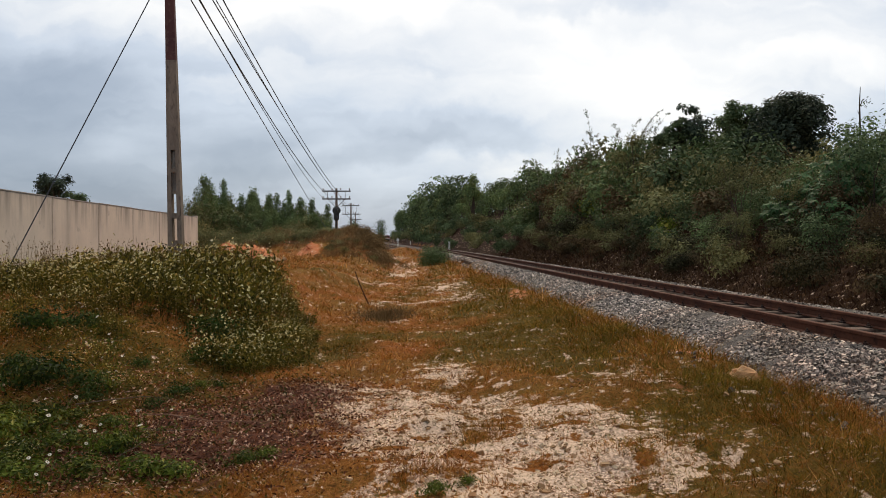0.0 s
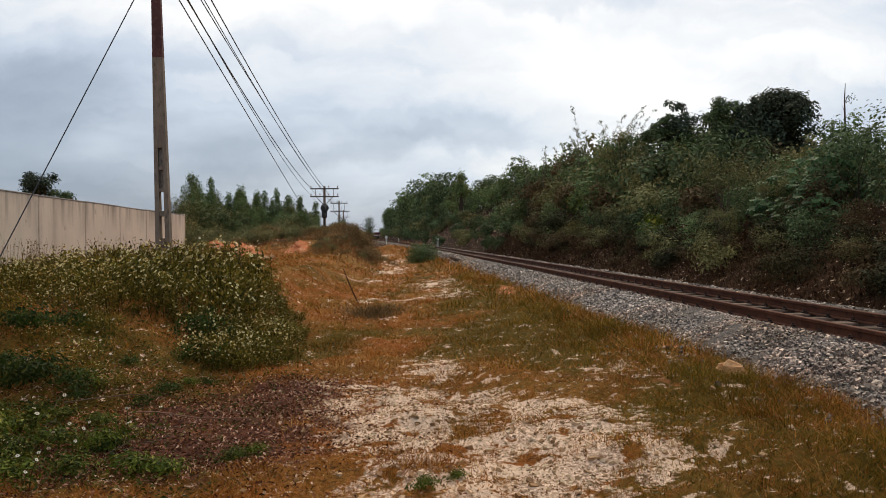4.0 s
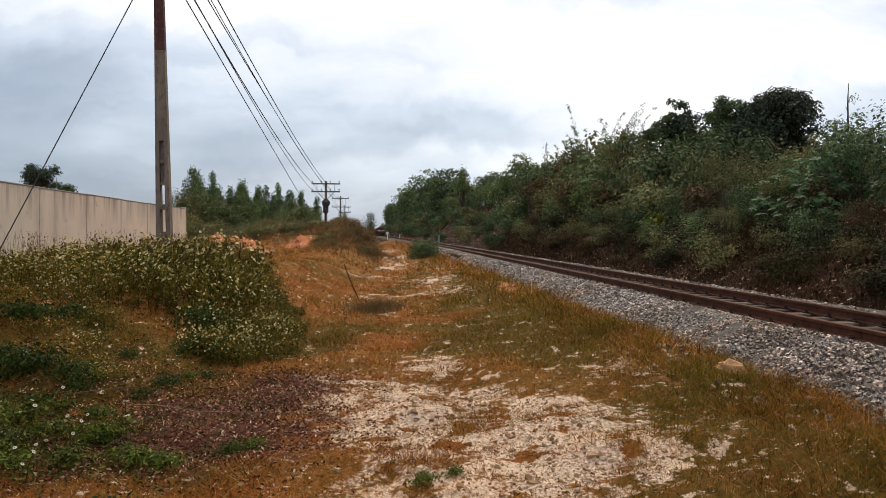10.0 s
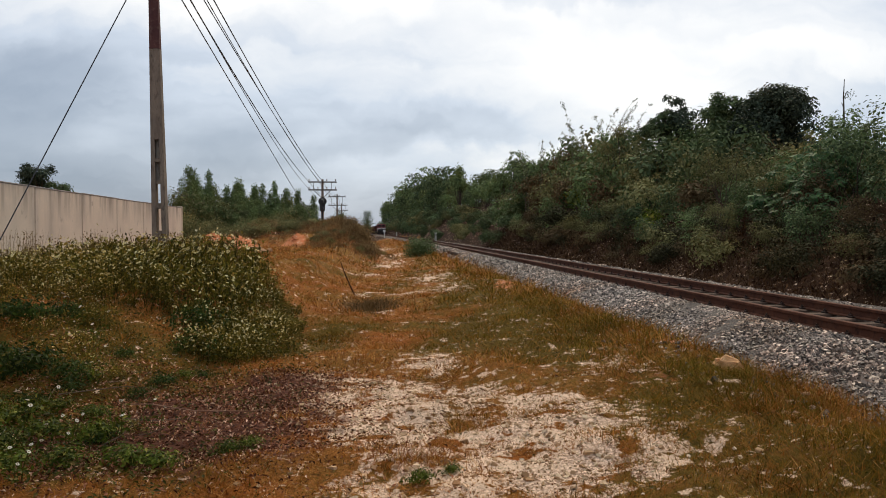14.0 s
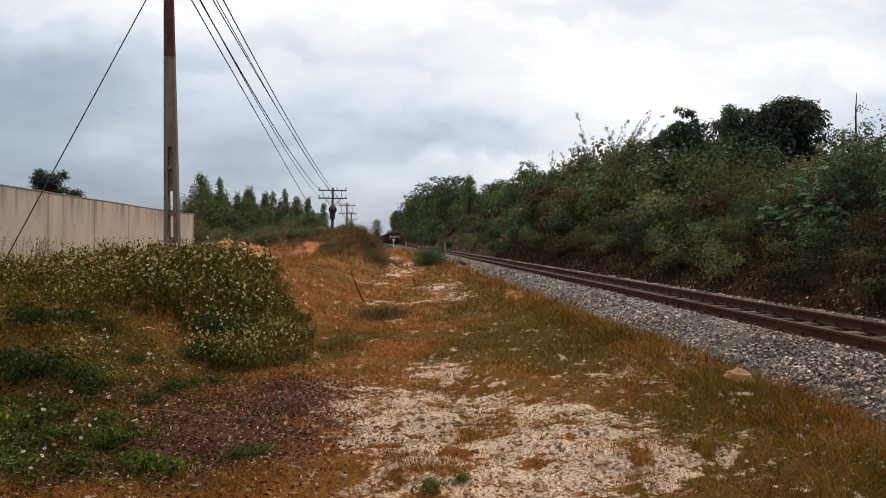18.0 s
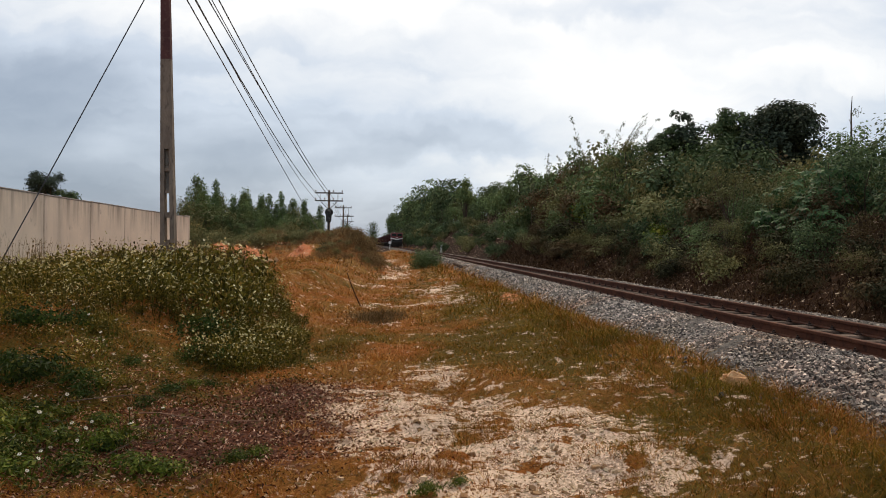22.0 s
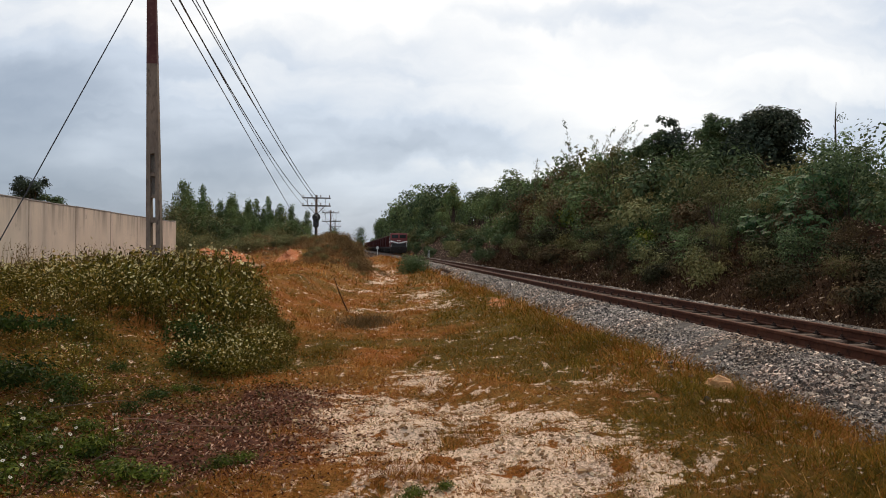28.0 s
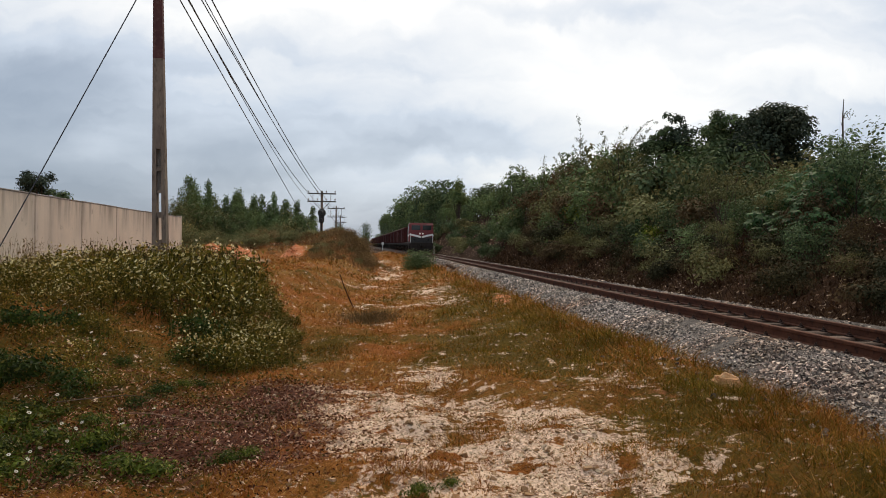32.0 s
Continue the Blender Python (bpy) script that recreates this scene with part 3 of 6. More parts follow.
def part(name, shape, material, parent=None, label="", smooth=False):
    """Links a Geo, a bmesh or a mesh as one object."""
    if isinstance(shape, Geo):
        me = shape.mesh(name)
    elif isinstance(shape, bmesh.types.BMesh):
        me = bpy.data.meshes.new(name)
        shape.to_mesh(me)
        shape.free()
    else:
        me = shape
    if not me.materials:
        me.materials.append(M[material])
    if smooth:
        me.polygons.foreach_set("use_smooth", [True] * len(me.polygons))
    ob = new(name, me)
    if parent:
        ob.parent = parent
    if label:
        ob["label"] = label
    return ob


def thing(name, label, category, group="", m=None, kind=""):
    e = new(name)
    e.empty_display_size = 0.2
    if m is not None:
        e.matrix_basis = m
    return tagged(e, label, category, group, kind)


def box(bm, c, s, bevel=0.0, m=None):
    r = bmesh.ops.create_cube(bm, size=1)
    vs = r["verts"]
    bmesh.ops.scale(bm, vec=s, verts=vs)
    if bevel:
        es = list({e for v in vs for e in v.link_edges})
        vs = list({v for f in bmesh.ops.bevel(bm, geom=es, offset=bevel, segments=1, affect="EDGES")["faces"] for v in f.verts})
    bmesh.ops.translate(bm, vec=c, verts=vs)
    if m is not None:
        bmesh.ops.transform(bm, matrix=m, verts=vs)
    return vs


def boxes(*items):
    bm = bmesh.new()
    for it in items:
        box(bm, *it)
    return bm


def rod(bm, a, b, r0, r1=None, seg=8):
    a, b = Vector(a), Vector(b)
    r1 = r0 if r1 is None else r1
    d = b - a
    res = bmesh.ops.create_cone(bm, cap_ends=True, segments=seg, radius1=r0, radius2=r1, depth=d.length)
    bmesh.ops.transform(bm, matrix=Matrix.Translation((a + b) / 2) @ d.to_track_quat("Z", "Y").to_matrix().to_4x4(), verts=res["verts"])


def rods(*items):
    bm = bmesh.new()
    for it in items:
        rod(bm, *it)
    return bm


def tube(geo, pts, rads, sides=5):
    """A tapered tube along points."""
    pts = np.asarray(pts, float)
    k = len(pts)
    d = np.gradient(pts, axis=0)
    d /= np.linalg.norm(d, axis=1)[:, None] + 1e-9
    ref = np.array([0.31, 0.95, 0.05])
    a = np.cross(d, ref)
    a /= np.linalg.norm(a, axis=1)[:, None] + 1e-9
    b = np.cross(d, a)
    ang = np.arange(sides) * 2 * math.pi / sides
    ring = pts[:, None] + np.asarray(rads)[:, None, None] * (np.cos(ang)[None, :, None] * a[:, None] + np.sin(ang)[None, :, None] * b[:, None])
    idx = np.arange(k * sides).reshape(k, sides)
    f = np.stack([idx[:-1], np.roll(idx[:-1], -1, 1), np.roll(idx[1:], -1, 1), idx[1:]], -1).reshape(-1, 4)
    geo.add(ring.reshape(-1, 3), f)


def unit(r, n):
    v = r.normal(size=(n, 3))
    return v / np.linalg.norm(v, axis=1)[:, None]


def leaves(geo, r, c, normal, size, width=0.45, fold=0.12, droop=0.0):
    """Folded diamond leaves at c."""
    n = len(c)
    t = np.cross(normal, unit(r, n))
    t[:, 2] -= droop
    t /= np.linalg.norm(t, axis=1)[:, None] + 1e-9
    s = np.cross(normal, t)
    s /= np.linalg.norm(s, axis=1)[:, None] + 1e-9
    L = np.asarray(size).reshape(-1, 1) * np.ones((n, 1))
    q = np.stack([c - t * L * 0.5, c + s * L * width * 0.5 + normal * L * fold, c + t * L * 0.5, c - s * L * width * 0.5 + normal * L * fold], 1)
    geo.quads(q)


def crown_points(r, lobes, n, shell=0.35, lump=0.22):
    """Points and outward ways in a crown of lobes (centre, radii)."""
    vol = np.array([a * b * c for _, (a, b, c) in lobes]) ** 0.67
    which = r.choice(len(lobes), n, p=vol / vol.sum())
    cen = np.array([c for c, _ in lobes])[which]
    rad = np.array([s for _, s in lobes])[which]
    d = unit(r, n)
    d[:, 2] = np.where(d[:, 2] < -0.55, -d[:, 2], d[:, 2])
    bump = 1 + lump * np.sin(d[:, 0] * 7 + which) * np.sin(d[:, 1] * 6 + 2 * which) + lump * 0.7 * np.sin(d[:, 2] * 11 + which * 1.7)
    k = (1 - shell * r.random(n) ** 1.6) * bump
    return cen + d * rad * k[:, None], d


def blades(geo, r, x, y, z, h, w, lean=0.5, heading=None):
    """Grass blades: narrow quads that lean."""
    n = len(x)
    a = r.uniform(0, 6.283, n)
    side = np.stack([np.cos(a), np.sin(a), np.zeros(n)], 1) * np.asarray(w).reshape(-1, 1)
    b = r.uniform(0, 6.283, n) if heading is None else heading
    tip = np.stack([np.cos(b), np.sin(b), np.zeros(n)], 1) * (r.random(n) * lean * h)[:, None]
    base = np.stack([x, y, z], 1)
    up = base + tip + np.stack([np.zeros(n), np.zeros(n), h], 1)
    geo.quads(np.stack([base - side, base + side, up + side * 0.25, up - side * 0.25], 1))


def stones(geo, r, c, size, squash=0.7):
    """Angular stones: jittered, turned blocks."""
    n = len(c)
    cube = np.array([(-1, -1, -1), (1, -1, -1), (1, 1, -1), (-1, 1, -1), (-1, -1, 1), (1, -1, 1), (1, 1, 1), (-1, 1, 1)], float) * 0.5
    v = cube[None] + r.uniform(-0.2, 0.2, (n, 8, 3))
    v *= (np.asarray(size).reshape(-1, 1) * r.uniform(0.65, 1.2, (n, 3)) * np.array([1, 1, squash]))[:, None]
    spin, tilt, way = r.uniform(0, 6.283, n), r.uniform(-0.6, 0.6, n), r.uniform(-0.6, 0.6, n)
    c1, s1, c2, s2, c3, s3 = np.cos(spin), np.sin(spin), np.cos(tilt), np.sin(tilt), np.cos(way), np.sin(way)
    x1, y1, z1 = v[..., 0] * c1[:, None] - v[..., 1] * s1[:, None], v[..., 0] * s1[:, None] + v[..., 1] * c1[:, None], v[..., 2]
    y2, z2 = y1 * c2[:, None] - z1 * s2[:, None], y1 * s2[:, None] + z1 * c2[:, None]
    x3, z3 = x1 * c3[:, None] + z2 * s3[:, None], z2 * c3[:, None] - x1 * s3[:, None]
    v = np.stack([x3, y2, z3], -1) + c[:, None]
    faces = np.array([(4, 5, 6, 7), (0, 1, 5, 4), (1, 2, 6, 5), (2, 3, 7, 6), (3, 0, 4, 7)])
    geo.add(v.reshape(-1, 3), (faces[None] + 8 * np.arange(n)[:, None, None]).reshape(-1, 4))


# ---- ground: one sheet to the horizon ----
def build_ground():
    xs = np.concatenate([[-3000, -1500, -700, -350, -200, -120, -80, -60, -48, -38, -30, -25, -21, -18, -15.5], np.arange(-14, -5, 0.2), np.arange(-5, 4.2, 0.085), np.arange(4.2, 16, 0.3),
                         np.arange(16, 44, 1.5), [50, 60, 80, 120, 200, 350, 700, 1500, 3000]])
    ys = np.concatenate([[-3000, -1200, -500, -200, -100, -50, -25, -12, -6, -2, 0, 2, 3.2], np.arange(4, 13, 0.085), np.arange(13, 26, 0.18), np.arange(26, 46, 0.25), np.arange(46, 60, 0.5), np.arange(60, 130, 2),
                         np.arange(130, 440, 12), [480, 560, 700, 1000, 1600, 3000]])
    X, Y = np.meshgrid(xs, ys)
    v = np.stack([X, Y, ground_z(X, Y)], -1).reshape(-1, 3)
    i = np.arange(len(xs) * len(ys)).reshape(len(ys), len(xs))
    f = np.stack([i[:-1, :-1], i[:-1, 1:], i[1:, 1:], i[1:, :-1]], -1).reshape(-1, 4)
    g = Geo()
    g.add(v, f)
    ob = part("ground", g, "ground", smooth=True)
    for key, fun in (("gravel", gravel_cover), ("litter", litter_cover), ("earth", earth_cover), ("scrub", scrub_shade_cover), ("lush", lush_cover)):
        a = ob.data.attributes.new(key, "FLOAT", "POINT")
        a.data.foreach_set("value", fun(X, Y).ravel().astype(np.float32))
    return tagged(ob, "dry reddish verge with pale gravel patches and leaf litter", "ground", kind="structure")


build_ground()


# ---- railway ----
def sweep(profile, offset, y0, y1, dy, wobble=0.0):
    """A profile of (sideways, up) along the track."""
    ys = np.arange(y0, y1 + 0.01, dy)
    c = track_x(ys)
    a = np.arctan(np.gradient(c, ys))
    prof = np.asarray(profile, float)
    u = prof[None, :, 0] + offset
    x = c[:, None] + u * np.cos(a)[:, None]
    y = ys[:, None] - u * np.sin(a)[:, None]
    z = np.tile(prof[None, :, 1], (len(ys), 1))
    if wobble:
        z = z + wobble * hill_noise(x, y, 0.8, 31)
        x = x + wobble * hill_noise(x, y, 1.1, 32)
    k = len(prof)
    i = np.arange(len(ys) * k).reshape(len(ys), k)
    f = np.stack([i[:-1, :-1], i[:-1, 1:], i[1:, 1:], i[1:, :-1]], -1).reshape(-1, 4)
    g = Geo()
    g.add(np.stack([x, y, z], -1).reshape(-1, 3), f)
    return g


BED = RAIL - 0.175
BED_PROFILE = [(-2.2, 0.12), (-1.75, 0.25), (-1.15, BED + 0.035), (-0.86, BED + 0.055), (-0.68, BED + 0.035), (-0.6, BED - 0.005), (-0.3, BED - 0.045), (0, BED - 0.03), (0.3, BED - 0.03), (0.8, BED), (1.1, BED + 0.02), (1.35, BED + 0.045), (1.6, BED + 0.04), (1.9, 0.30), (2.3, 0.10)]


def bed_z(u):
    return np.interp(u, [p[0] for p in BED_PROFILE], [p[1] for p in BED_PROFILE])


def build_track():
    ballast = tagged(part("ballast_bed", sweep(BED_PROFILE, 0, -60, 460, 0.4, 0.02), "ballast_bed", smooth=True), "grey crushed-stone ballast under the railway track", "ballast", kind="structure")
    track = thing("railway_track", "single rusty railway track on grey ballast", "railway track", kind="structure")
    rail = [(-0.055, -0.14), (-0.055, -0.128), (-0.012, -0.115), (-0.01, -0.045), (-0.034, -0.036), (-0.034, -0.006), (-0.026, 0), (0.026, 0), (0.034, -0.006), (0.034, -0.036), (0.01, -0.045), (0.012, -0.115),
            (0.055, -0.128), (0.055, -0.14)]
    rail = [(a, b + RAIL) for a, b in rail]
    for side in (-1, 1):
        part("rail", sweep(rail, side * (GAUGE / 2 + 0.034), -60, 460, 1.0), "rail", track)
    bm = boxes(((0, 0, -0.07), (1.95, 0.21, 0.14), 0.018))
    sleeper_mesh = bpy.data.meshes.new("sleeper")
    bm.to_mesh(sleeper_mesh)
    bm.free()
    sleeper_mesh.materials.append(M["sleeper"])
    bm = boxes(((0, 0, 0.012), (0.17, 0.13, 0.02), 0.004), ((-0.062, 0, 0.032), (0.03, 0.06, 0.03), 0.006), ((0.062, 0, 0.032), (0.03, 0.06, 0.03), 0.006))
    rod(bm, (-0.066, 0, 0.03), (-0.066, 0, 0.065), 0.011, 0.011, 6)
    rod(bm, (0.066, 0, 0.03), (0.066, 0, 0.065), 0.011, 0.011, 6)
    clip_mesh = bpy.data.meshes.new("rail_clip")
    bm.to_mesh(clip_mesh)
    bm.free()
    clip_mesh.materials.append(M["clip"])
    rest = bmesh.new()
    k = 0
    y = 5.0
    while y < 330:
        m = pose(float(track_x(y)), y, RAIL - 0.142, 0, 0, track_turn(y) + random.uniform(-0.6, 0.6))
        if k < 290:
            s = part("sleeper", sleeper_mesh, "sleeper", track)
            s.matrix_basis = m
            if k < 60:
                for side in (-1, 1):
                    c = part("rail_clip", clip_mesh, "clip", s)
                    c.matrix_basis = pose(side * (GAUGE / 2 + 0.034), 0, 0)
        else:
            box(rest, (0, 0, -0.07), (1.95, 0.21, 0.14), 0, m)
        k += 1
        y += 0.6
    tagged(part("far_sleepers", rest, "sleeper", track), kind="stuff")

    # loose stones over the bed
    r = np.random.default_rng(41)
    geo = Geo()
    for y0, y1, count, size in ((5.4, 9.5, 30000, 0.0245), (9.5, 14, 22000, 0.029), (14, 25, 27000, 0.036), (25, 48, 18000, 0.052), (48, 90, 9000, 0.09)):
        y = r.uniform(y0, y1, count)
        u = np.where(r.random(count) < 0.78, r.uniform(-1.98, -0.62, count) + 0.1 * hill_noise(y, y * 0, 1.3, 77), np.where(r.random(count) < 0.4, r.uniform(-0.45, 0.45, count), r.uniform(0.65, 1.8, count)))
        x = track_x(y) + u
        sz = size * r.uniform(0.6, 1.35, count)
        near = y0 < 9
        stones(geo, r, np.stack([x, y, bed_z(u) + (r.uniform(-0.6, 0.9, count) if near else r.uniform(-0.4, 0.3, count)) * sz], 1), sz, 0.85 if near else 0.6)
    count = 170
    y = r.uniform(6, 16, count)
    u = -2.0 - np.abs(r.normal(0, 0.2, count))
    x = track_x(y) + u
    stones(geo, r, np.stack([x, y, ground_z(x, y) + 0.01], 1), 0.032 * r.uniform(0.5, 1.3, count))
    tagged(part("loose_ballast", geo, "stone"), "grey angular crushed stone heaped along the track", "ballast stones", kind="stuff")
    variants = []
    for k in range(6):
        g = Geo()
        stones(g, r, np.zeros((1, 3)), [0.027], 0.85)
        me = g.mesh("ballast_stone")
        me.materials.append(M["stone"])
        variants.append(me)
    for k in range(240):
        y = r.uniform(6.2, 8.6)
        u = r.uniform(-2.0, -0.7)
        s = part("ballast_stone", variants[k % 6], "stone", ballast)
        s.matrix_basis = pose(float(track_x(y)) + u, y, float(bed_z(u)) + 0.018, *r.uniform(-20, 20, 2), r.uniform(0, 360))


build_track()


# ---- wall beside the verge ----
def build_wall():
    a, b = np.array([-8.66, 16.5]), np.array([-10.56, 36.3])
    way = (b - a) / np.linalg.norm(b - a)
    top, length = 2.53, 3.42
    total = 11 * length
    start = b - way * total
    turn = math.degrees(math.atan2(way[1], way[0]))
    wall = thing("boundary_wall", "long beige rendered boundary wall with dark stained coping", "wall", m=pose(*start, 0, 0, 0, turn), kind="structure")
    for k in range(11):
        dz = random.uniform(-0.012, 0.012)
        p = part("panel", boxes(((length / 2, 0, (top - 0.1) / 2), (length - 0.012, 0.16, top + 0.1), 0.006)), "wall", wall)
        p.matrix_basis = pose(k * length, 0, dz)
        c = part("coping", boxes(((length / 2, 0, top + 0.01), (length - 0.02, 0.18, 0.035), 0.008)), "coping", wall)
        c.matrix_basis = pose(k * length, 0, dz)
        if k:
            j = part("joint_seam", boxes(((0, 0, top / 2), (0.05 + 0.04 * random.random(), 0.166, top - 0.04), 0.002)), "seam", wall, "darker mortar seam between panels")
            j.matrix_basis = pose(k * length, 0, 0)
    part("end_pier", boxes(((total - 0.06, 0, top / 2), (0.14, 0.20, top + 0.13), 0.012)), "wall", wall)


build_wall()


# ---- poles, wires and signals ----
POLES = [(-4.995, 16.0), (-7.5, 60.0), (-10.8, 100.0), (-14.6, 142.0)]


def concrete_pole(x, y, z0, top, slots, arms, red_from):
    pole = thing("utility_pole", "tall slotted concrete utility pole with a reddish top" if red_from < top else "concrete utility pole with two steel crossarms", "utility pole", "line of utility poles", m=pose(x, y, z0, 0, -1.2 if red_from < top else 0, 4))
    h = top - z0

    def half(z):
        return 0.142 - 0.078 * z / max(h, 1) if h > 6 else 0.12 - 0.05 * z / h

    def slab(bm, za, zb, xa, xb, d):
        """A block between two heights, its sides given as shares of the half width there."""
        vs = box(bm, (0, 0, 0), (1, 1, 1))
        for v in vs:
            z = za if v.co.z < 0 else zb
            w = half(z)
            v.co = Vector(((xa if v.co.x < 0 else xb) * w, (1 if v.co.y > 0 else -1) * d * w, z))

    red = min(red_from - z0, h)
    cuts = [-0.9] + [v - z0 for s in slots for v in s]
    bm = bmesh.new()
    slab(bm, -0.9, cuts[-1] if slots else red, -1, -0.36 if slots else 1, 0.8)
    if slots:
        slab(bm, -0.9, cuts[-1], 0.36, 1, 0.8)
        slab(bm, cuts[-1], red, -1, 1, 0.8)
    part("shaft", bm, "concrete", pole, "weathered grey-brown concrete shaft")
    for k in range(len(slots)):
        lo = cuts[2 * k]
        hi = cuts[2 * k + 1]
        b2 = bmesh.new()
        slab(b2, lo, hi, -0.355, 0.355, 0.66)
        part("web", b2, "concrete", pole)
    if slots:
        # the two upper slots are closed by a thin recessed web
        b2 = bmesh.new()
        slab(b2, cuts[-4], cuts[-1], -0.355, 0.355, 0.12)
        # the darker coping colour stands for the deep shadow in the recess
        part("recess", b2, "coping", pole, "dark recessed web")
    if red < h:
        bm = bmesh.new()
        slab(bm, red + 0.002, h, -1, 1, 0.8)
        part("pole_top", bm, "red_concrete", pole, "reddish-brown painted upper shaft")
    for za, width in arms:
        za -= z0
        part("crossarm", boxes(((0, -0.1, za), (width, 0.07, 0.09), 0.008)), "steel", pole)
        n = 4 if width > 1 else 3
        for k in range(n):
            xx = (k / (n - 1) - 0.5) * (width - 0.16)
            ins = rods(((xx, -0.1, za + 0.04), (xx, -0.1, za + 0.12), 0.012), ((xx, -0.1, za + 0.10), (xx, -0.1, za + 0.16), 0.04, 0.045), ((xx, -0.1, za + 0.16), (xx, -0.1, za + 0.21), 0.045, 0.02))
            part("insulator", ins, "porcelain", pole)
    if len(arms) > 1 and arms[0][1] > 1:
        za, zb = arms[0][0] - z0, arms[1][0] - z0
        for s in (-1, 1):
            part("brace", rods(((s * 0.6, -0.1, zb - 0.02), (0, -0.1, zb - 0.62), 0.022)), "steel", pole)
            part("arm_tie", rods(((s * 0.62, -0.1, za), (s * 0.62, -0.1, zb), 0.018)), "steel", pole)
    return pole


def build_line():
    slots = [(1.02, 1.36), (1.55, 1.96), (2.06, 2.42), (2.48, 2.82), (2.9, 3.24)]
    concrete_pole(*POLES[0], 0.62, 7.6, slots, [(7.3, 1.0), (6.9, 1.0)], 4.92)
    concrete_pole(*POLES[1], 0.8, 5.2, [], [(5.0, 2.0), (4.45, 2.0)], 9)
    concrete_pole(*POLES[2], 0.3, 5.9, [], [(5.6, 2.0), (4.6, 2.0)], 9)
    concrete_pole(*POLES[3], 0.2, 6.2, [], [(5.9, 2.0), (5.0, 2.0)], 9)
    # stay wire with its anchor
    stay = thing("stay_wire", "thin dark steel stay wire from the pole to the ground", "guy wire")
    g = Geo()
    a, b = np.array([-5.16, 15.95, 6.65]), np.array([-7.5, 14.2, 0.62])
    tube(g, [a + (b - a) * t for t in (0, 0.25, 0.5, 0.75, 1)], [0.011] * 5, 5)
    part("cable", g, "wire", stay)
    part("anchor_rod", rods(((-7.46, 14.22, 0.75), (-7.55, 14.16, 0.35), 0.018)), "steel", stay)
    # line wires; the last two spans repeat
    for (xa, za, xb, zb, sag, rad) in ((-5.37, 7.19, -8.31, 2.52, 0.02, 0.014), (-5.15, 7.17, -8.43, 4.51, 0.45, 0.012), (-5.2, 7.19, -8.39, 4.99, 0.46, 0.017), (-4.98, 7.19, -7.72, 4.99, 0.19, 0.013), (-4.88, 7.2, -7.66, 5.0, 0.35, 0.011),
                                       (-4.72, 7.19, -7.44, 5.0, 0.37, 0.015)):
        w = thing("overhead_wire", "thin dark overhead line wire between the poles", "wire", "overhead wires")
        for k in range(3):
            (px, py), (qx, qy) = POLES[k], POLES[k + 1]
            A = np.array([xa, py - 0.1, za]) if k == 0 else np.array([px + xb + 7.5, py - 0.1, zb + (0.55 if k == 1 else 0.9)]) * 1.0
            if k == 1:
                A = np.array([xb, py - 0.1, zb])
            B = np.array([xb, qy - 0.1, zb]) if k == 0 else np.array([qx + xb + 7.5, qy - 0.1, zb + (0.55 if k == 1 else 0.9)])
            g = Geo()
            ts = np.linspace(0, 1, 15)
            tube(g, [A + (B - A) * t - np.array([0, 0, 4 * (sag if k == 0 else 0.35) * t * (1 - t)]) for t in ts], [rad] * 15, 4)
            part("span", g, "wire", w)
        x1 = xa + (xa - xb)
        g = Geo()
        A, B = np.array([xa, 15.9, za]), np.array([x1 + 0.2, -28.0, za + 0.2])
        tube(g, [A + (B - A) * t - np.array([0, 0, 2.4 * t * (1 - t)]) for t in np.linspace(0, 1, 9)], [rad] * 9, 4)
        part("span", g, "wire", w)


build_line()


def build_signals():
    sig = thing("railway_signal", "black round-headed railway signal on a dark post", "signal", m=pose(-6.95, 55.5, float(ground_z(-6.95, 55.5))))
    zc = 3.25 - sig.matrix_basis.translation.z
    part("post", rods(((0, 0, -0.3), (0, 0, zc - 0.3), 0.055, 0.05, 10)), "black", sig)
    part("head", boxes(((0, 0, zc + 0.02), (0.36, 0.2, 0.9), 0.09)), "black", sig, "black signal head")
    for k in (-0.24, 0.24):
        part("hood", rods(((0, -0.1, zc + k), (0, -0.3, zc + k), 0.13, 0.11, 12)), "black", sig)
    part("backboard", rods(((0, 0.1, zc + 0.24), (0, 0.13, zc + 0.24), 0.27, 0.27, 20)), "black", sig, "round black backboard")
    for x, y, h, w, disc in ((0.74, 100.0, 1.05, 0.22, 0), (-9.25, 175.0, 1.0, 0.12, 0.30), (-7.85, 205.0, 1.0, 0.18, 0)):
        z = max(float(ground_z(x, y)), 0.3)
        post = thing("marker_post", "small white-painted trackside marker post", "marker post", "trackside posts", m=pose(x, y, z))
        part("post", boxes(((0, 0, h / 2 - 0.15), (w, w, h + 0.3), 0.02)), "white", post)
        part("cap", boxes(((0, 0, h + 0.03), (w + 0.04, w + 0.04, 0.06), 0.015)), "white", post)
        if disc:
            part("sign_disc", rods(((0, -0.09, h + 0.3), (0, -0.07, h + 0.3), disc, disc, 20)), "white", post, "round white sign")


build_signals()


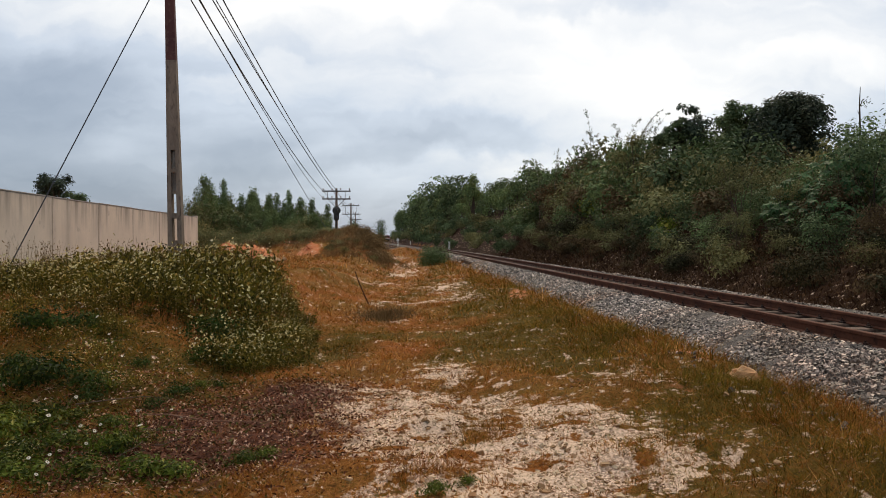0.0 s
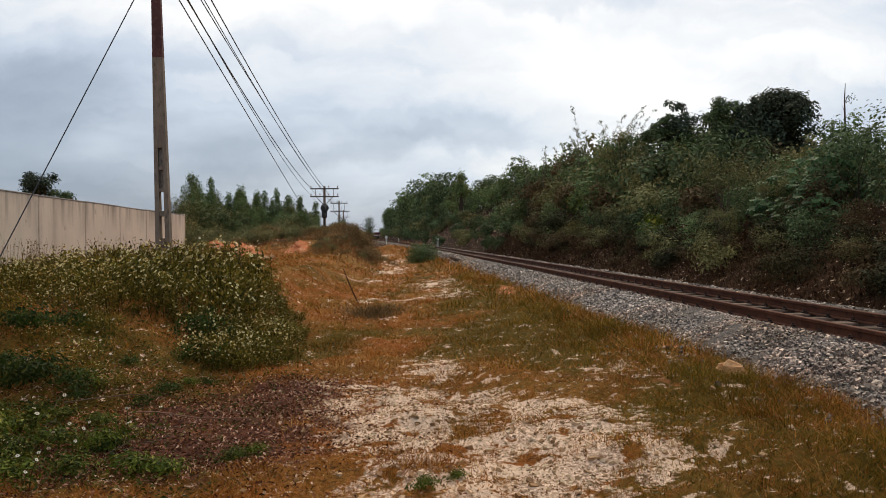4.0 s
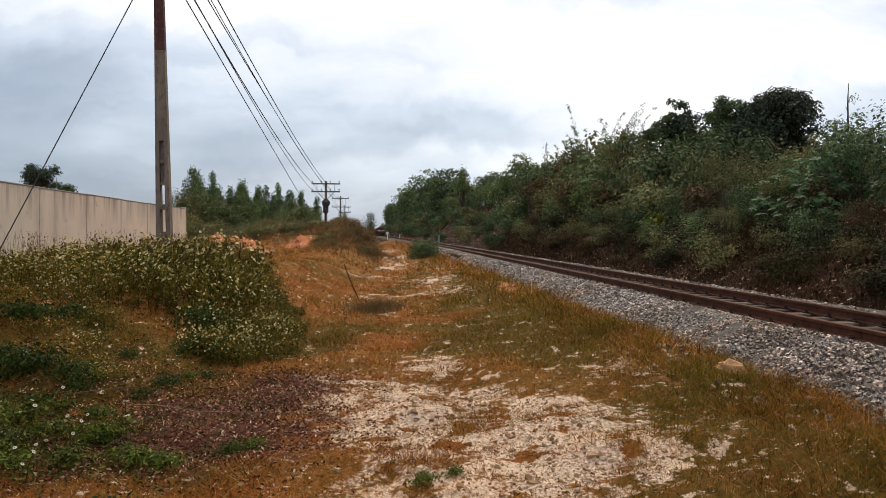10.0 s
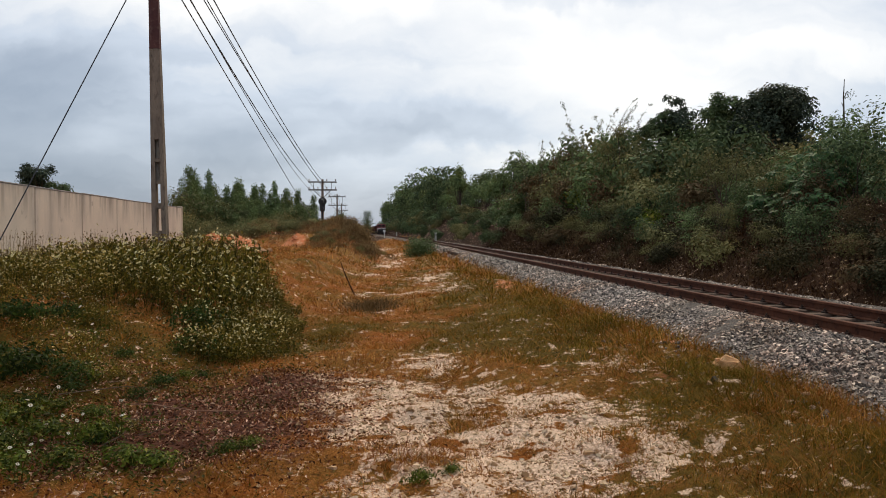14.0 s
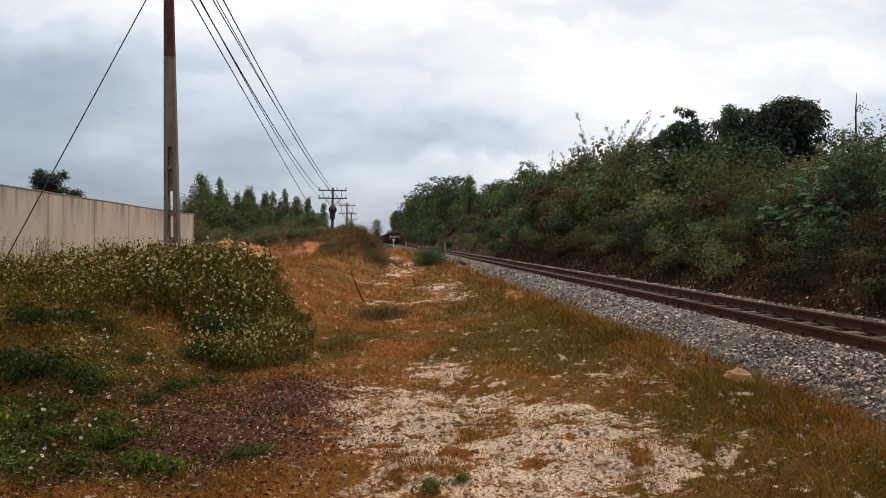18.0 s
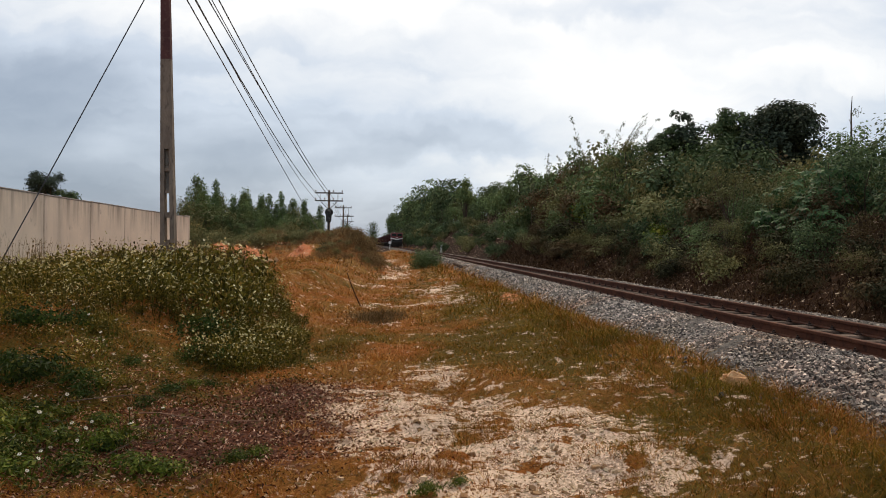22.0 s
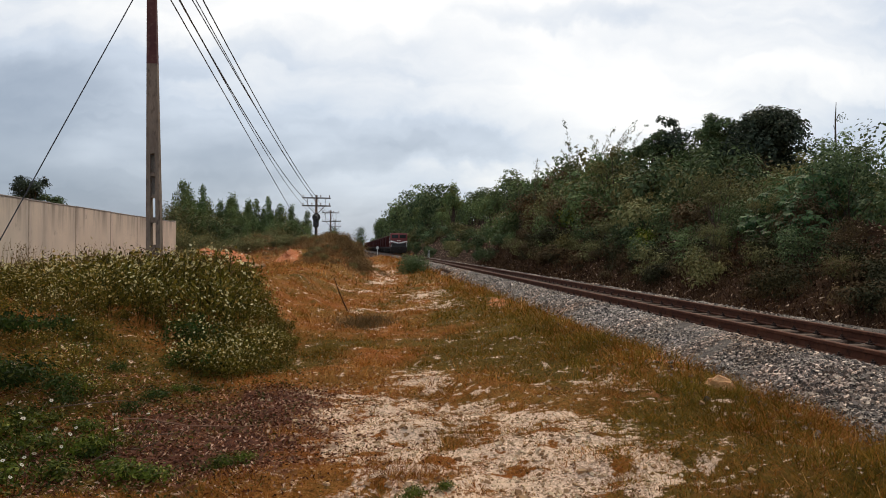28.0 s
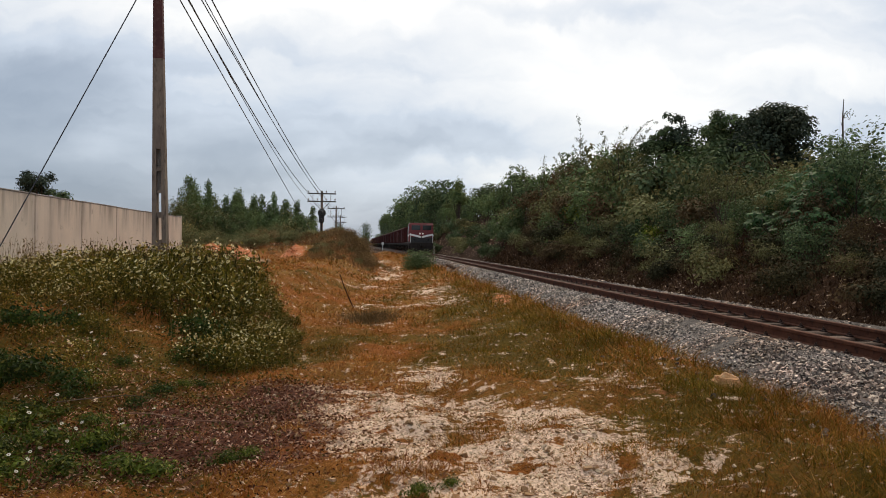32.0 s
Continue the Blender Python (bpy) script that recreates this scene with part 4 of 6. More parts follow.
# ---- vegetation ----
def shrub(r, name, label, w, h, lobes_n, n, size, leaf, stems=4, shell=0.4, droop=0.0, bark="bark", category="shrub", group="", base=0.0, width=0.45, lobe=1.0):
    """A bush or tree: tapered stems to each lobe and a crown of single leaves."""
    lobes = []
    for k in range(lobes_n):
        a = k * 2.4 + r.uniform(0, 0.8)
        d = w * 0.5 * (0.15 + 0.55 * r.random()) if k else 0
        z = base + (h - base) * (0.16 + 0.62 * r.random()) if k else base + (h - base) * 0.6
        s = r.uniform(0.26, 0.42) * w * lobe
        if lobe < 1 and k:
            d = w * 0.5 * (0.2 + (0.85 - 0.5 * lobe) * r.random() ** 0.6)
            z = base + (h - base) * (0.2 + 0.7 * r.random())
            d *= 1.2 - 0.9 * abs((z - base) / (h - base) - 0.6)
        lobes.append(((d * math.cos(a), d * math.sin(a), z), (s, s * r.uniform(0.8, 1.15), min(s * r.uniform(0.7, 1.1), (h - base) * 0.42))))
    t = thing(name, label, category, group)
    wood = Geo()
    if base > 0.3:
        bend = r.normal(0, 0.06 * h, 2)
        tube(wood, [(0, 0, -0.4), (bend[0] * 0.4, bend[1] * 0.4, base * 0.6), (bend[0], bend[1], base * 1.1), (lobes[0][0][0], lobes[0][0][1], lobes[0][0][2])], [0.035 * h * 0.6, 0.028 * h * 0.6, 0.02 * h * 0.6, 0.006 * h], 7)
    for k, (c, s) in enumerate(lobes):
        if k < (1 if h < 1 else stems + lobes_n // 2):
            c = np.array(c)
            st = np.array([r.normal(0, 0.05 * w), r.normal(0, 0.05 * w), -0.3 if base <= 0.3 else base * r.uniform(0.75, 1.0)])
            md = (st + c) / 2 + r.normal(0, 0.05 * w, 3)
            tube(wood, [st, md, c, c + r.normal(0, 0.3, 3) * np.array(s)], [0.018 * h * 0.5, 0.012 * h * 0.5, 0.007 * h * 0.5, 0.002], 5)
    part("trunk", wood, bark, t)
    c, d = crown_points(r, lobes, n, shell)
    keep = c[:, 2] > 0.02
    c, d = c[keep], d[keep]
    nn = d * 1.15 + unit(r, len(c)) * 0.55 + np.array([0, 0, 0.3])
    nn /= np.linalg.norm(nn, axis=1)[:, None]
    g = Geo()
    leaves(g, r, c, nn, size * r.uniform(0.6, 1.35, len(c)), width, 0.1, droop)
    part("crown", g, leaf, t)
    return t


def spire(r, label, w, h, n, size, leaf, group):
    """A slender tree: leafy clumps up one stem, narrowing to the top."""
    t = thing("tree", label, "tree", group)
    bend = r.normal(0, 0.05 * h, 2)
    ts = np.linspace(0, 1, 7)
    stem = np.stack([bend[0] * ts ** 2, bend[1] * ts ** 2, h * 0.97 * ts - 0.3], 1)
    wood = Geo()
    tube(wood, stem, 0.05 * (1 - 0.9 * ts), 6)
    part("trunk", wood, "pale_bark", t)
    lobes = []
    for k in range(26):
        q = 0.12 + 0.86 * (k + r.random()) / 26
        wide = w * 0.5 * (0.35 + 0.9 * math.sin(math.pi * min(1, 0.22 + 0.86 * q)))
        a = r.uniform(0, 6.28)
        s = w * r.uniform(0.18, 0.32) * (1.15 - 0.42 * q)
        d = max(0, wide - s) * r.random() ** 0.5
        lobes.append(((bend[0] * q * q + d * math.cos(a), bend[1] * q * q + d * math.sin(a), h * q - s * 0.4), (s, s, s * r.uniform(1.0, 1.7))))
    c, d = crown_points(r, lobes, n, 0.7)
    nn = d + unit(r, len(c)) * 0.8
    nn /= np.linalg.norm(nn, axis=1)[:, None]
    g = Geo()
    leaves(g, r, c, nn, size * r.uniform(0.6, 1.35, len(c)), 0.5, 0.1, 0.4)
    part("crown", g, leaf, t)
    return t


def plant_many(protos, spots_, sink=0.08):
    """Sets the prototypes themselves first, then copies; spots: x, y, scale, which."""
    used = set()
    for x, y, s, k in spots_:
        k = k % len(protos)
        m = Matrix.LocRotScale((x, y, float(ground_z(x, y)) - sink), Euler((0, 0, random.uniform(0, 6.28))), None)
        proto = protos[k]
        if k in used:
            ob = copy_thing(proto, m)
        else:
            used.add(k)
            proto.matrix_basis = m
            ob = proto
        ob.scale = (s, s, s * random.uniform(0.88, 1.12))
    for k, proto in enumerate(protos):
        if k not in used:
            for ob in (*proto.children_recursive, proto):
                bpy.data.objects.remove(ob)


def stand(r, x, y, top, t):
    """Sets a tree so that its crown ends at the given height."""
    z = float(ground_z(x, y)) - 0.15
    crown_top = max(v.co.z for c in t.children if c.name.startswith("crown") for v in c.data.vertices)
    t.matrix_basis = pose(x, y, z, 0, 0, float(r.uniform(0, 360)))
    t.scale = (1, 1, (top - z) / crown_top)
    return t


SWAYING = []


def build_bank():
    r = np.random.default_rng(101)
    G = "scrub on the cutting"
    def scrub(n, leaf, w):
        """One set of bush kinds with the given fineness of leaf."""
        return [
            shrub(r, "bush", "dense dark green scrub bush on the railway bank", 2.7, 2.3, 12, n, leaf, "leaf_dark", lobe=0.7, group=G, width=w),
            shrub(r, "bush", "leafy mid-green scrub bush on the railway bank", 2.8, 2.3, 12, n, leaf, "leaf_mid", lobe=0.7, group=G, width=w),
            shrub(r, "bush", "olive green scrub bush on the railway bank", 2.7, 2.1, 12, n, leaf * 0.9, "leaf_olive", lobe=0.7, group=G, width=w),
            shrub(r, "bush", "half-dry brownish scrub bush on the railway bank", 2.4, 1.9, 12, n, leaf * 0.85, "leaf_brown", lobe=0.7, group=G, width=w),
            shrub(r, "bush", "bright-leaved green scrub bush on the railway bank", 1.9, 1.7, 8, n * 2 // 3, leaf * 1.3, "leaf_mid", group=G),
            shrub(r, "bush", "wispy olive scrub bush on the railway bank", 2.1, 2.9, 14, n, leaf * 0.85, "leaf_olive", shell=0.7, lobe=0.55, group=G),
            shrub(r, "bush", "low dark bush in the shade of the bank", 2.3, 1.6, 10, n, leaf * 0.95, "leaf_shade", lobe=0.8, group=G, width=w),
            shrub(r, "bush", "fresh green large-leaved bush on the railway bank", 1.9, 1.6, 8, n // 2, leaf * 1.5, "leaf_bright", group=G, droop=0.3),
        ]

    near, further = scrub(2300, 0.105, 0.65), scrub(1200, 0.17, 0.68)
    spots_, spots_far = [], []
    y = 8.0
    while y < 62:
        for u0 in np.arange(3.75, 11.2, 1.3):
            u = u0 + r.uniform(-0.45, 0.45)
            yy = y + r.uniform(-0.7, 0.7)
            # bushes of one kind grow in drifts
            drift = float(hill_noise(u * 1.6, yy, 7.0, 71))
            s = r.uniform(0.5, 1.3) * (0.55 + 0.45 * float(step(3.6, 6.0, u))) * float(np.interp(yy, [10, 22, 30, 42, 60], [0.72, 0.82, 0.9, 1.1, 1.4]))
            s *= 0.78 if u > 6.8 and yy < 27 else 1.0
            # the near foot draws more of the shade-toned and brown kinds
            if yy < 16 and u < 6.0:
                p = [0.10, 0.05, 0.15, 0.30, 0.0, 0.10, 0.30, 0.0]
            elif drift > 0.55:
                p = [0.08, 0.16, 0.40, 0.12, 0.04, 0.20, 0.0, 0.0] if u > 5.8 else [0.06, 0.08, 0.36, 0.30, 0.02, 0.18, 0.0, 0.0]
            elif drift < -0.5:
                p = [0.20, 0.44, 0.06, 0.0, 0.20, 0.04, 0.0, 0.06]
            else:
                p = [0.22, 0.34, 0.20, 0.04, 0.08, 0.12, 0.0, 0.0] if u > 5.8 else [0.30, 0.22, 0.18, 0.08, 0.06, 0.10, 0.06, 0.0]
            (spots_ if yy < 26 else spots_far).append((float(track_x(yy)) + u, yy, s, int(r.choice(8, p=p))))
        y += 1.6 + 0.026 * (y - 10)
    plant_many(near, spots_)
    plant_many(further, spots_far)

    # shrubs with hand-sized leaves of spread leaflets
    def palmate(n, w, h):
        t = thing("broad_leaf_shrub", "green shrub with large spreading palmate leaves", "shrub", "large-leaved shrubs on the bank")
        wood, lf = Geo(), Geo()
        for k in range(n):
            a, d = r.uniform(0, 6.28), w * 0.5 * r.random() ** 0.5
            c = np.array([d * math.cos(a), d * math.sin(a), h * (0.35 + 0.65 * r.random()) * (1 - 0.35 * (2 * d / w) ** 2)])
            if k % 4 == 0:
                tube(wood, [(0.1 * c[0], 0.1 * c[1], -0.2), c * np.array([0.6, 0.6, 0.5]), c], [0.022, 0.014, 0.006], 5)
            up = np.array([0.5 * math.cos(a), 0.5 * math.sin(a) - 0.25, 1.0]) + r.normal(0, 0.2, 3)
            up /= np.linalg.norm(up)
            e1 = np.cross(up, [0.3, 1, 0.1])
            e1 /= np.linalg.norm(e1)
            e2 = np.cross(up, e1)
            size = r.uniform(0.16, 0.30)
            turn = r.uniform(0, 6.28)
            for j in range(7):
                q = turn + (j - 3) * 0.72
                d1, d2 = e1 * math.cos(q) + e2 * math.sin(q), e2 * math.cos(q) - e1 * math.sin(q)
                L = size * (1.0 - 0.06 * abs(j - 3))
                lf.quads(np.array([[c, c + d1 * L * 0.55 + d2 * L * 0.17 + up * 0.02, c + d1 * L - up * L * 0.28, c + d1 * L * 0.55 - d2 * L * 0.17 + up * 0.02]]))
        part("stem", wood, "bark", t)
        part("foliage", lf, "leaf_palm", t)
        return t

    plant_many([palmate(70, 1.9, 1.7), palmate(60, 1.7, 1.9)], [(float(track_x(yy)) + u, yy, s, k) for yy, u, s, k in (
        (20.0, 4.7, 0.95, 0), (20.6, 5.6, 1.05, 1), (21.4, 6.3, 1.1, 0), (21.6, 4.9, 0.9, 1), (22.6, 5.6, 1.05, 0), (23.2, 6.6, 1.1, 1), (24.4, 6.2, 0.9, 0), (24.8, 7.4, 1.0, 1), (33.0, 5.2, 0.9, 0), (36.0, 5.6, 0.9, 1), (44.0, 5.0, 1.0, 0), (15.6, 6.6, 0.7, 1))], 0.1)

    T = "trees along the line"
    far = [
        shrub(r, "tree", "tall dense green tree above the cutting", 4.2, 6.5, 12, 950, 0.46, "leaf_dark", base=0.4, category="tree", group=T),
        shrub(r, "tree", "tall mid-green tree above the cutting", 3.8, 7.0, 12, 950, 0.45, "leaf_mid", base=0.4, category="tree", group=T),
        shrub(r, "tree", "tall olive green tree above the cutting", 4.0, 6.0, 12, 950, 0.43, "leaf_gum", base=0.4, category="tree", group=T),
        shrub(r, "tree", "narrow pale green tree above the cutting", 2.6, 7.5, 12, 1150, 0.37, "leaf_gum", base=0.6, category="tree", group=T),
        shrub(r, "broad_shrub", "broad dark shrub at the foot of the trees", 4.0, 2.6, 9, 900, 0.42, "leaf_dark", category="shrub", group="scrub below the trees"),
        shrub(r, "broad_shrub", "broad olive shrub at the foot of the trees", 4.0, 2.3, 9, 900, 0.4, "leaf_olive", category="shrub", group="scrub below the trees"),
    ]
    spots_ = []
    y = 56.0
    while y < 450:
        grow = float(np.interp(y, [56, 75, 95, 122, 138, 165, 200, 340, 450], [0.60, 0.70, 0.76, 0.74, 1.12, 1.60, 2.0, 2.4, 2.3]))
        for u0 in (3.1, 4.4, 6.0, 8.2) if y < 200 else (3.6, 6.5):
            u = u0 + r.uniform(-0.6, 0.6)
            yy = y + r.uniform(-1.5, 1.5)
            low = u0 < 5
            s = r.uniform(0.6, 1.0) * grow * ((0.62 if u0 < 4 else 0.8) if low else 1) * (0.8 if 5 < u0 < 7 else 1)
            spots_.append((float(track_x(yy)) + u, yy, s, 4 + int(r.random() < 0.35) if low else int(r.choice(4, p=[0.34, 0.3, 0.22, 0.14]))))
        y += 2.9 + 0.045 * (y - 56)
    plant_many(far, spots_, 0.3)

    # trees on the brow, each with the height of its top
    dark = dict(category="tree", base=0.25, width=0.7)
    for x, y, top, label, w, h, n, leaf, shell, size in (
            (17.6, 36.0, 6.9, "open-crowned leafy tree on the hilltop", 2.2, 3.4, 2600, "leaf_mid", 0.7, 0.12),
            (18.7, 36.5, 6.2, "open-crowned leafy tree on the hilltop", 2.2, 3.3, 2400, "leaf_dark", 0.7, 0.12),
            (19.9, 37.0, 5.4, "open-crowned leafy tree on the hilltop", 2.4, 3.2, 2400, "leaf_dark", 0.7, 0.12),
            (12.9, 38.0, 7.6, "ragged green tree on the hilltop", 1.9, 4.4, 3400, "leaf_dark", 0.7, 0.12),
            (11.9, 39.0, 7.3, "ragged green tree on the hilltop", 2.0, 4.0, 2400, "leaf_dark", 0.7, 0.12),
            (9.7, 41.0, 6.7, "ragged green tree on the hilltop", 2.2, 3.6, 2400, "leaf_dark", 0.7, 0.12),
            (9.4, 43.0, 6.8, "leafy green tree on the hilltop", 2.2, 3.6, 2200, "leaf_mid", 0.7, 0.13)):
        stand(r, x, y, top, shrub(r, "tree", label, w * 1.12, h, 24, n, size, leaf, shell=shell, lobe=0.66, **dark))
    # dense trees built of many small rounded clumps: x, y, top, underside, width
    def clumped(name, label, x, y, top, low, w, clumps, n, size, leaf):
        z0 = float(ground_z(x, y)) - 0.2
        t = thing(name, label, "tree", m=pose(x, y, z0))
        mid, hz = (top + low) / 2 - z0, (top - low) / 2
        lobes, wood = [], Geo()
        for k in range(clumps):
            d = unit(r, 1)[0] * r.uniform(0.35, 0.85)
            s = r.uniform(0.20, 0.34) * w * 0.62
            c = np.array([d[0] * w * 0.5, d[1] * w * 0.5, mid + d[2] * hz])
            lobes.append((tuple(c), (s, s, s * 0.85)))
            if k % 3 == 0:
                tube(wood, [(r.normal(0, 0.05), r.normal(0, 0.05), (low - z0) * 0.6), (c + np.array([0, 0, low - z0])) / 2, c], [0.05, 0.03, 0.01], 5)
        tube(wood, [(0, 0, -0.3), (0.06, 0, (low - z0) * 0.6), (0, 0, mid)], [0.14, 0.11, 0.05], 7)
        part("trunk", wood, "bark", t)
        c, d = crown_points(r, lobes, n, 0.55, 0.16)
        nn = d + unit(r, len(c)) * 0.6 + np.array([0, 0, 0.3])
        nn /= np.linalg.norm(nn, axis=1)[:, None]
        g = Geo()
        leaves(g, r, c, nn, size * r.uniform(0.6, 1.3, len(c)), 0.62, 0.1)
        part("crown", g, leaf, t)

    clumped("tree", "large dark dense-crowned tree on the hilltop", 14.35, 35.6, 8.15, 3.7, 4.1, 60, 21000, 0.15, "leaf_deep")
    clumped("tree", "dark spreading tree beside a larger one on the hilltop", 12.95, 37.0, 7.6, 5.0, 2.2, 28, 5200, 0.15, "leaf_dark")
    clumped("tree", "small dark ragged tree standing clear on the hilltop", 11.25, 38.5, 7.95, 5.4, 1.9, 26, 2600, 0.13, "leaf_deep")
    clumped("tree", "rounded green tree on the hilltop", 10.4, 38.5, 7.1, 4.6, 1.9, 20, 4200, 0.14, "leaf_dark")
    for x, y, top, leaf in ((11.4, 37.5, 6.3, "leaf_mid"), (12.3, 37.2, 6.5, "leaf_dark"), (12.9, 36.9, 7.0, "leaf_dark"), (14.3, 37.9, 6.4, "leaf_mid"), (15.8, 38.0, 6.0, "leaf_dark"), (17.2, 36.4, 6.0, "leaf_mid"), (18.2, 36.0, 5.5, "leaf_mid")):
        stand(r, x, y, top, shrub(r, "tree", "low bushy tree filling the hilltop row", 2.2, 3.0, 14, 1900, 0.13, leaf, shell=0.5, lobe=0.75, **dark))
    # undergrowth along the brow below them
    brow = [shrub(r, "bush", "dense green bush below the hilltop trees", 2.4, 2.0, 12, 1700, 0.14, "leaf_mid", group="bushes on the brow", width=0.65),
            shrub(r, "bush", "dense olive bush below the hilltop trees", 2.4, 1.8, 9, 1500, 0.14, "leaf_olive", group="bushes on the brow", width=0.65)]
    plant_many(brow, [(9.0 + 0.62 * k + r.uniform(-0.3, 0.3), 37.5 - 0.05 * k + r.uniform(-1, 1), r.uniform(1.1, 1.6) * (1 if k < 15 else 0.7), int(r.random() < 0.35)) for k in range(20)], 0.2)
    stand(r, 3.6, 102.0, 9.9, shrub(r, "tree", "slim tree standing above the others by the line", 2.2, 6.0, 9, 1500, 0.3, "leaf_gum", shell=0.6, category="tree", base=1.5))
    # bare mast-like snag with a few leaves
    snag = thing("dead_tree", "thin bare snag with a hooked leafy twig", "dead tree", m=pose(18.0, 36.8, 4.0))
    g = Geo()
    tube(g, [(0, 0, -2.0), (0.03, 0, 1.8), (0, 0.02, 3.4), (0.02, 0, 4.15)], [0.06, 0.045, 0.03, 0.012], 6)
    tube(g, [(0, 0, 3.3), (0.14, 0, 3.6), (0.28, 0, 3.55), (0.33, 0, 3.35)], [0.02, 0.014, 0.01, 0.006], 5)
    tube(g, [(0, 0, 2.9), (-0.1, 0, 3.15)], [0.018, 0.008], 5)
    part("trunk", g, "bark", snag)
    g = Geo()
    c = np.array([0.2, 0, 3.5]) + r.normal(0, 0.12, (26, 3))
    leaves(g, r, c, unit(r, 26), 0.11, 0.5)
    part("twig_leaves", g, "leaf_dark", snag)

    # bamboo that arches over the brow: x, y, top, reach of the tip, share of the sway
    for x, y, top, hx, give in ((8.9, 50.0, 9.5, -0.75, 1.0), (9.0, 50.0, 8.3, -0.9, 0.8), (9.2, 50.0, 8.0, -0.3, 0.4), (9.5, 49.0, 8.3, 0.5, 0.4), (9.9, 48.0, 9.0, 1.2, 0.8), (10.4, 48.0, 9.5, 1.6, 0.9), (10.6, 47.0, 8.9, 1.5, 0.6),
                                (11.2, 46.0, 8.4, 1.0, 0.4), (8.2, 52.0, 7.4, -0.5, 0.4), (7.4, 56.0, 7.6, 0.3, 0.3), (6.8, 58.0, 7.2, -0.3, 0.3), (10.1, 47.0, 8.2, -0.6, 0.5)):
        z0 = float(ground_z(x, y)) - 0.2
        h = top + 0.35 - z0
        b = thing("bamboo", "arching pale bamboo with sparse feathery leaves", "bamboo", "bamboo on the brow", m=pose(x, y, z0))
        SWAYING.append((b, x, y, z0, give))
        lv = Geo()
        for j in range(5):
            g = Geo()
            hh, hxx, hy = h * (r.uniform(0.95, 1.05) if j == 0 else r.uniform(0.6, 0.9)), hx * r.uniform(0.6, 1.2), r.normal(0, 0.4)
            ts = np.linspace(0, 1, 12)
            pts = np.stack([hxx * ts ** 3.0, hy * ts ** 2.4, hh * (ts - 0.10 * np.clip(ts - 0.55, 0, 1) ** 2 / 0.2)], 1) + np.array([r.normal(0, 0.16), r.normal(0, 0.16), 0])
            tube(g, pts, 0.021 * (1 - 0.85 * ts), 5)
            part("culm", g, "pale_bark", b)
            # tufts at the nodes, thick below and thin towards the tip
            nodes = 0.45 + 0.55 * r.random(26)
            for q in nodes:
                n = int(r.integers(2, 6) + 14 * max(0.0, 0.78 - q))
                c = np.stack([np.interp(np.full(n, q), ts, pts[:, i]) for i in range(3)], 1)
                out = r.normal(0, 1, 3) * np.array([1, 1, 0.4]) * 0.32 * (1.12 - q)
                c = c + out * r.random((n, 1)) + r.normal(0, 0.05, (n, 3))
                leaves(lv, r, c, unit(r, n), r.uniform(0.09, 0.19, n), 0.24, 0.05, 0.7)
        part("foliage", lv, "leaf_bamboo", b)

    # low creepers at the foot, the darkest with shade put into the leaf colour
    creep = [shrub(r, "creeper", "low dark creeper at the foot of the bank", 1.3, 0.7, 10, 900, 0.085, "leaf_shade", shell=0.7, group="creepers at the foot of the bank", width=0.6),
             shrub(r, "creeper", "low brown-green creeper at the foot of the bank", 1.2, 0.6, 8, 900, 0.08, "leaf_brown", group="creepers at the foot of the bank", width=0.6)]
    creep.append(shrub(r, "creeper", "thin olive creeper at the foot of the bank", 1.4, 0.8, 12, 800, 0.085, "leaf_olive", group="creepers at the foot of the bank", width=0.5, shell=0.75, lobe=0.6))
    spots_ = []
    for k in range(34):
        yy = 9 + 22 * r.random() ** 1.3
        spots_.append((float(track_x(yy)) + r.uniform(2.5, 4.0), yy, r.uniform(0.3, 0.6), int(r.random() < 0.6)))
    for k in range(120):
        yy = 8 + 44 * r.random() ** 1.3
        spots_.append((float(track_x(yy)) + r.uniform(2.7, 4.2), yy, r.uniform(0.3, 0.85) * (1 + 0.012 * yy), int(r.integers(0, 3)) if yy > 19 else int(r.random() < 0.4)))
    for k in range(12):
        yy = r.uniform(7.5, 16)
        spots_.append((float(track_x(yy)) + r.uniform(3.4, 4.6), yy, r.uniform(0.5, 0.9), int(r.random() < 0.5)))
    plant_many(creep, spots_, 0.1)
    # straw and dead stalks on the foot of the cutting, shade included in their colour
    g = Geo()
    n = 22000
    y = 8 + 50 * r.random(n) ** 1.5
    u = 1.9 + 2.9 * r.random(n) ** 1.1
    x = track_x(y) + u
    k = (1 + 0.02 * (y - 8))
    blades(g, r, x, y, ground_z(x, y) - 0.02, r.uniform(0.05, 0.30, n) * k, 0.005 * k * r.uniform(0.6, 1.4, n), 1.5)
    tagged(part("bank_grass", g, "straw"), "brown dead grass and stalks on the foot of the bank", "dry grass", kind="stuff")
    g = Geo()
    n = 5000
    y = 8 + 45 * r.random(n) ** 1.4
    u = 1.95 + 3.3 * r.random(n)
    x = track_x(y) + u
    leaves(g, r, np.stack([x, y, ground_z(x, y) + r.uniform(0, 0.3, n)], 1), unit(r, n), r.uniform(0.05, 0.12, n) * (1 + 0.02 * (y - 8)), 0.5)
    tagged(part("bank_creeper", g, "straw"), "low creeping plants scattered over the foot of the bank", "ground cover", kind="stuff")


build_bank()


